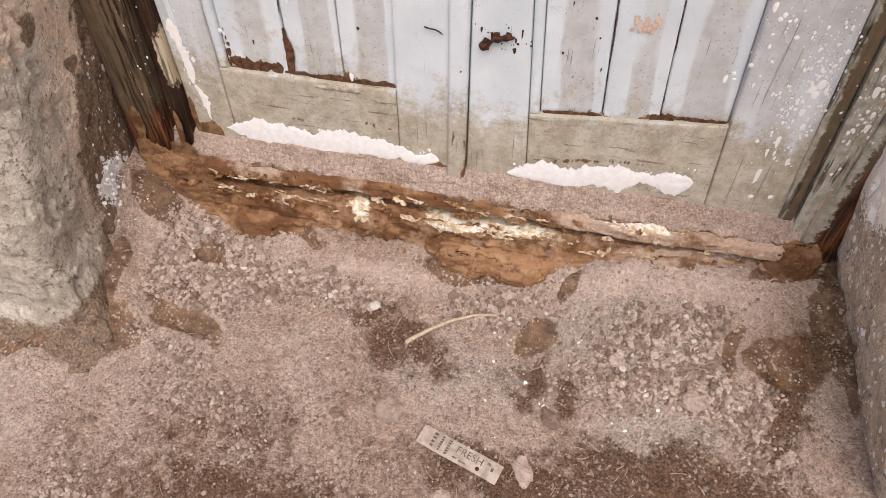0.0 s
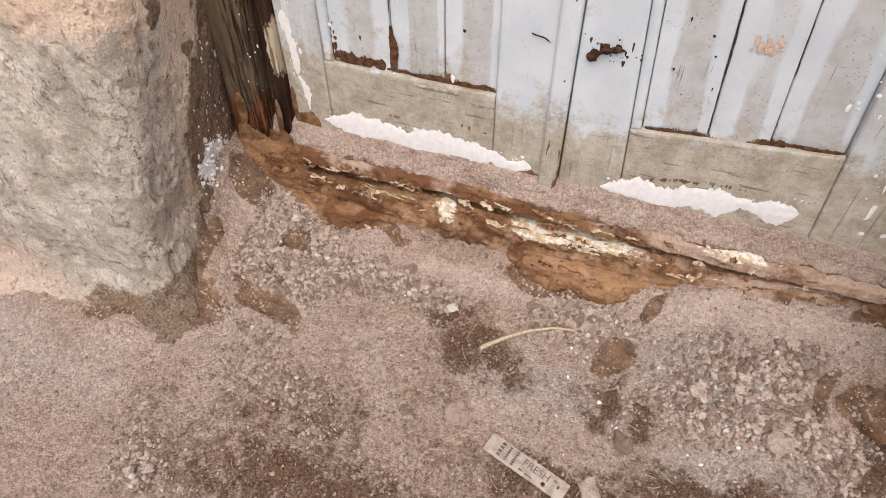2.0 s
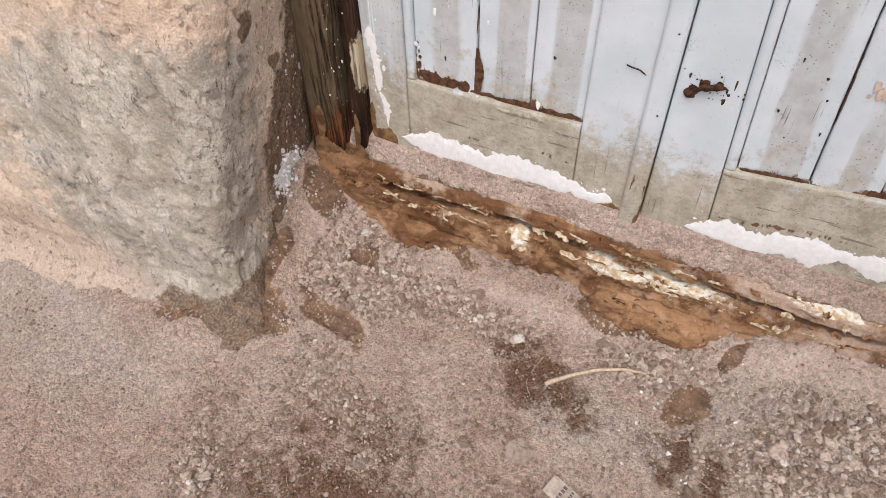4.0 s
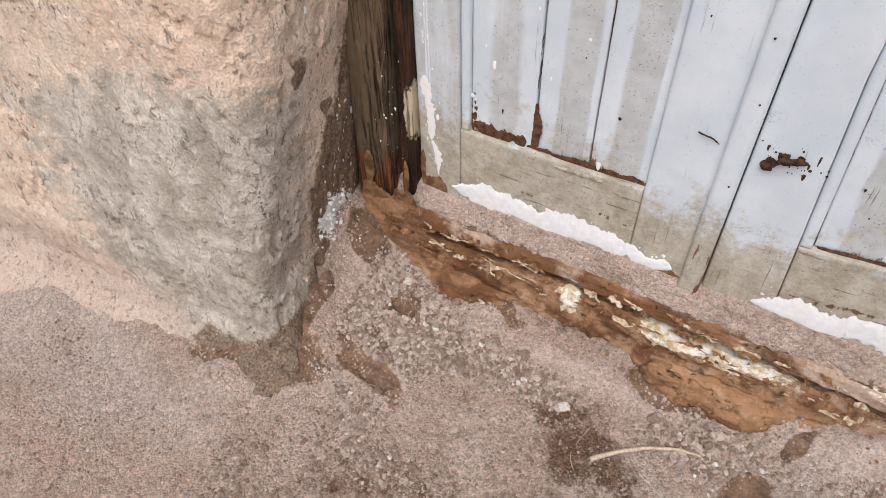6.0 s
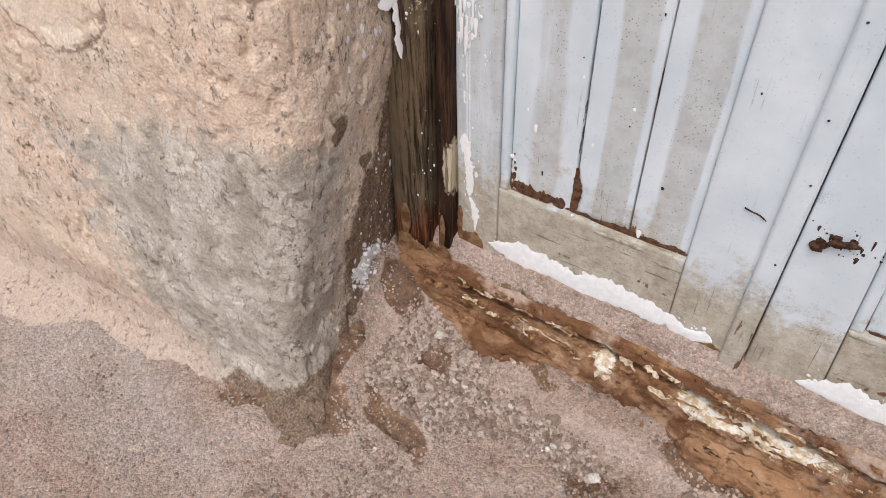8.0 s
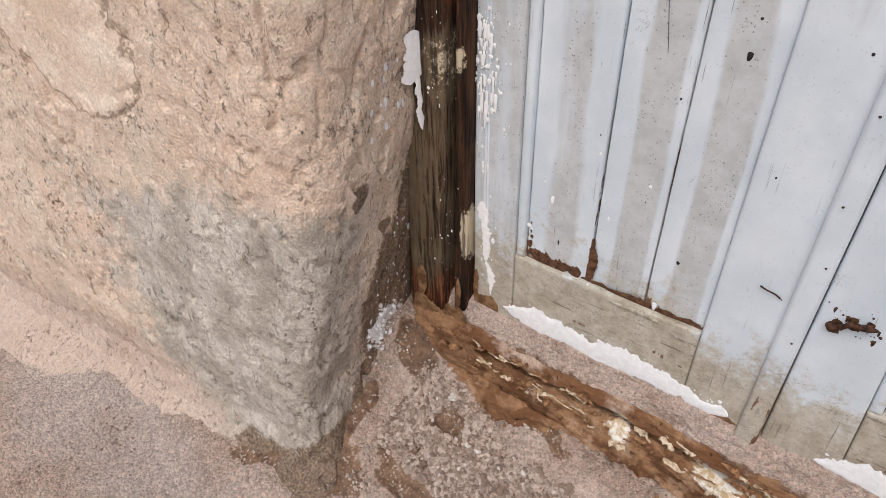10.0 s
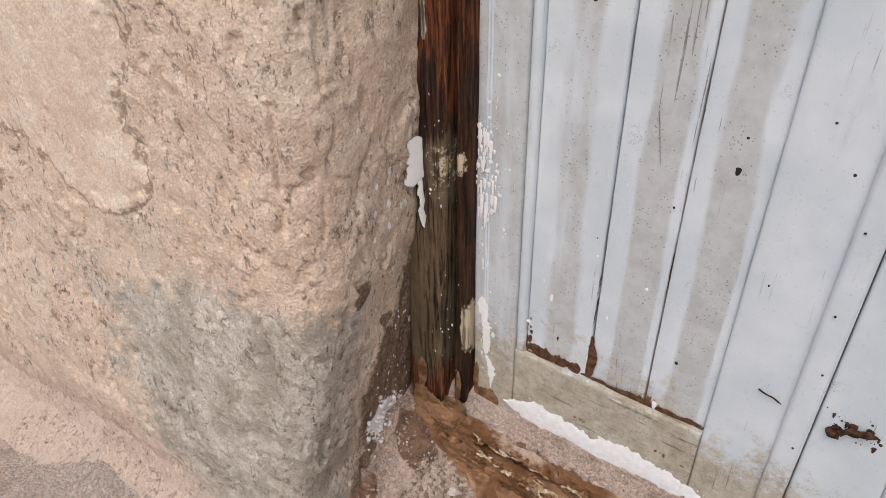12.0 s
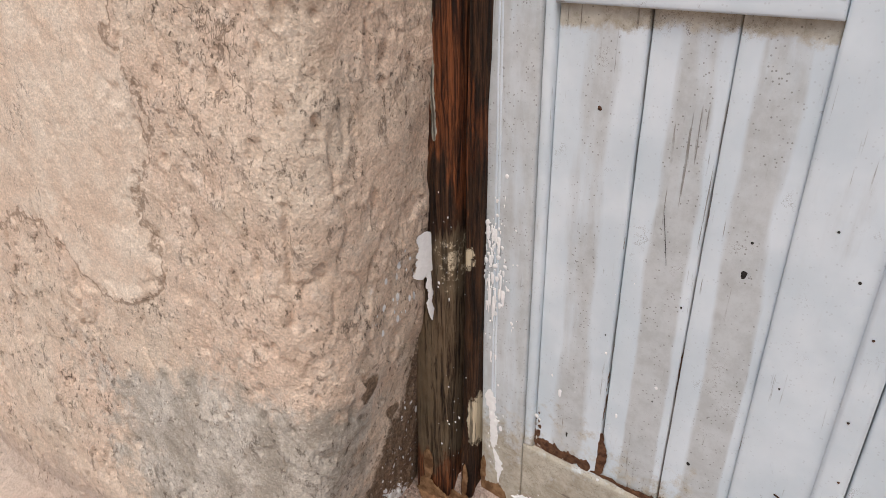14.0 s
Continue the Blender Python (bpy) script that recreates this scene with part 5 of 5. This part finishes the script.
stalk = arc([(-0.032, -0.258, 0.004), (0.0, -0.228, 0.006), (0.04, -0.200, 0.008), (0.08, -0.182, 0.008), (0.118, -0.172, 0.003)], 22)
stalk = [Vector((q.x, q.y, on_ground(q.x, q.y) + q.z + 0.003)) for q in stalk]
tagged(new("dry_stalk", tube("dry_stalk", stalk, np.linspace(0.0042, 0.0018, 22), STRAW, 8, 2, 0.35)), "curved dry plant stalk lying on the earth", "stalk")


def straw_piece(x, y, turn, length, radius, bend):
    pts = []
    for k in range(5):
        f = k / 4 - 0.5
        px, py = x + length * f * math.cos(turn) - bend * length * f * f * math.sin(turn), y + length * f * math.sin(turn) + bend * length * f * f * math.cos(turn)
        pts.append((px, py, on_ground(px, py) + radius + 0.002))
    tagged(new("straw", tube("straw", pts, [radius] * 5, STRAW, 4)), "short bit of yellowish straw", "straw", "straw bits")


for k in range(40):
    x, y = rng.uniform(-0.45, 0.6), rng.uniform(-0.62, -0.16)
    straw_piece(x, y, rng.uniform(0, 6.28), rng.uniform(0.012, 0.04), rng.uniform(0.0005, 0.0010), rng.uniform(-0.5, 0.5))
for x, y, turn, length in ((-0.205, -0.235, 35, 0.05), (-0.13, -0.385, 45, 0.05), (-0.055, -0.40, 130, 0.04), (-0.02, -0.41, 40, 0.055), (-0.185, -0.40, 85, 0.03)):
    straw_piece(x, y, radians(turn), length, 0.0011, 0.1)
for k in range(34):
    straw_piece(rng.uniform(0.15, 0.72), rng.uniform(-0.58, -0.36), rng.uniform(0, 6.28), rng.uniform(0.008, 0.026), rng.uniform(0.0006, 0.0010), rng.uniform(-0.4, 0.4))
straw_piece(-0.11, -0.062, radians(70), 0.022, 0.0022, 0.0)


# ---- printed card strip ----
def card_strip():
    bm = bmesh.new()
    rng2 = random.Random(3)
    half, tall = 0.072, 0.0165
    n = 26
    loop = [(-half + 2 * half * k / n, -tall + rng2.uniform(-0.0005, 0.0005)) for k in range(n + 1)] + [(half - 2 * half * k / n, tall + rng2.uniform(-0.0005, 0.0005)) for k in range(n + 1)]
    top = [bm.verts.new((x, y, 0.0016 + 0.0012 * math.sin(x * 40))) for x, y in loop]
    low = [bm.verts.new((x, y, 0.0012 * math.sin(x * 40))) for x, y in loop]
    m = len(loop)
    for i in range(n):
        bm.faces.new((top[i], top[i + 1], top[m - 2 - i], top[m - 1 - i]))
        bm.faces.new((low[i + 1], low[i], low[m - 1 - i], low[m - 2 - i]))
    for i in range(m):
        j = (i + 1) % m
        bm.faces.new((low[i], low[j], top[j], top[i]))
    me = bpy.data.meshes.new("card_strip")
    bm.to_mesh(me)
    bm.free()
    me.materials.append(TAG)
    thing = tagged(new("card_strip", me), "worn printed strip of card with faded lettering on the earth", "litter")
    mx, my = 0.100, -0.427
    thing.matrix_world = pose(mx, my, on_ground(mx, my) + 0.008, 2, 3, -17)

    def word(text, x, y, size, turn):
        cu = bpy.data.curves.new("lettering", "FONT")
        cu.body, cu.size, cu.align_x, cu.align_y = text, size, "CENTER", "CENTER"
        holder = bpy.data.objects.new("lettering", cu)
        scene.collection.objects.link(holder)
        mesh = bpy.data.meshes.new_from_object(holder.evaluated_get(bpy.context.evaluated_depsgraph_get()))
        bpy.data.objects.remove(holder)
        mesh.materials.clear()
        mesh.materials.append(INK)
        ob = part("lettering", mesh, thing)
        ob.matrix_basis = pose(x, y, 0.0030, 0, 0, turn)

    word("FRESH", 0.017, 0.004, 0.0175, 0)
    # rows of print that run across the strip, too worn to read
    for x, w, count in ((-0.047, 0.0062, 4), (-0.034, 0.0042, 6), (-0.021, 0.0048, 6)):
        for k in range(count):
            tall = 0.027 / count
            y = -0.0135 + tall * (k + 0.5)
            part("print_bar", box_mesh("print_bar", (x - w / 2, y - tall * 0.33, 0.0026), (x + w / 2, y + tall * 0.33, 0.0030), INK, 0.0001), thing)
    for x, y, w, h in ((-0.004, -0.010, 0.008, 0.0025), (0.010, -0.011, 0.012, 0.0025), (0.050, 0.008, 0.006, 0.004), (0.058, 0.002, 0.004, 0.006)):
        part("print_bar", box_mesh("print_bar", (x - w / 2, y - h / 2, 0.0026), (x + w / 2, y + h / 2, 0.0030), INK, 0.0001), thing)
    ob = part("punched_hole", splashes("punched_hole", [(0.0, 0.0, 0.0034, 1.0)], 0.0, RUST, 361, 0.0003), thing)
    ob.matrix_basis = pose(0.036, -0.008, 0.0029, -90, 0, 0)


card_strip()


# ---- crumbs of lime against the foot of the wall ----
def lime_crumbs():
    rng = np.random.RandomState(71)
    ico = bmesh.new()
    bmesh.ops.create_icosphere(ico, subdivisions=1, radius=1)
    shape = np.array([v.co[:] for v in ico.verts])
    tris = np.array([[v.index for v in f.verts] for f in ico.faces])
    ico.free()
    n = 130
    y = -0.115 + 0.026 * rng.randn(n)
    z = 0.125 + 0.028 * rng.randn(n)
    x = -0.632 + 0.12 * np.clip(0.13 - z, 0, 1) + 0.004 * rng.rand(n)
    r = 0.0008 + 0.0042 * rng.rand(n) ** 4
    v = shape[None] * (1 + 0.3 * rng.randn(n, len(shape)))[..., None] * r[:, None, None] + np.stack([x, y, z], -1)[:, None]
    faces = (tris[None] + (np.arange(n) * len(shape))[:, None, None]).reshape(-1, 3)
    tagged(new("lime_crumbs", mesh_from("lime_crumbs", v.reshape(-1, 3), faces, LIME, False)), "white crumbs of lime clinging to the wall foot", "lime", kind="stuff")


lime_crumbs()

lime_patch = part("lime_patch", smear("lime_patch", (-0.004, 0.625), (0.006, 0.705), bulge(0.026), 0.0, 0.0012, SPLASH, 371, rag=1.3), bpy.data.objects["wall_west"], "white lime daub at the plaster edge")
lime_run = part("lime_patch", smear("lime_patch", (0.012, 0.545), (0.008, 0.65), bulge(0.009), 0.0, 0.0012, SPLASH, 373, rag=1.5), bpy.data.objects["wall_west"], "thin run of white lime")
lime_run.matrix_basis = pose(-0.576, -0.048, 0, 0, 0, 72)
lime_patch.matrix_basis = pose(-0.576, -0.048, 0, 0, 0, 72)
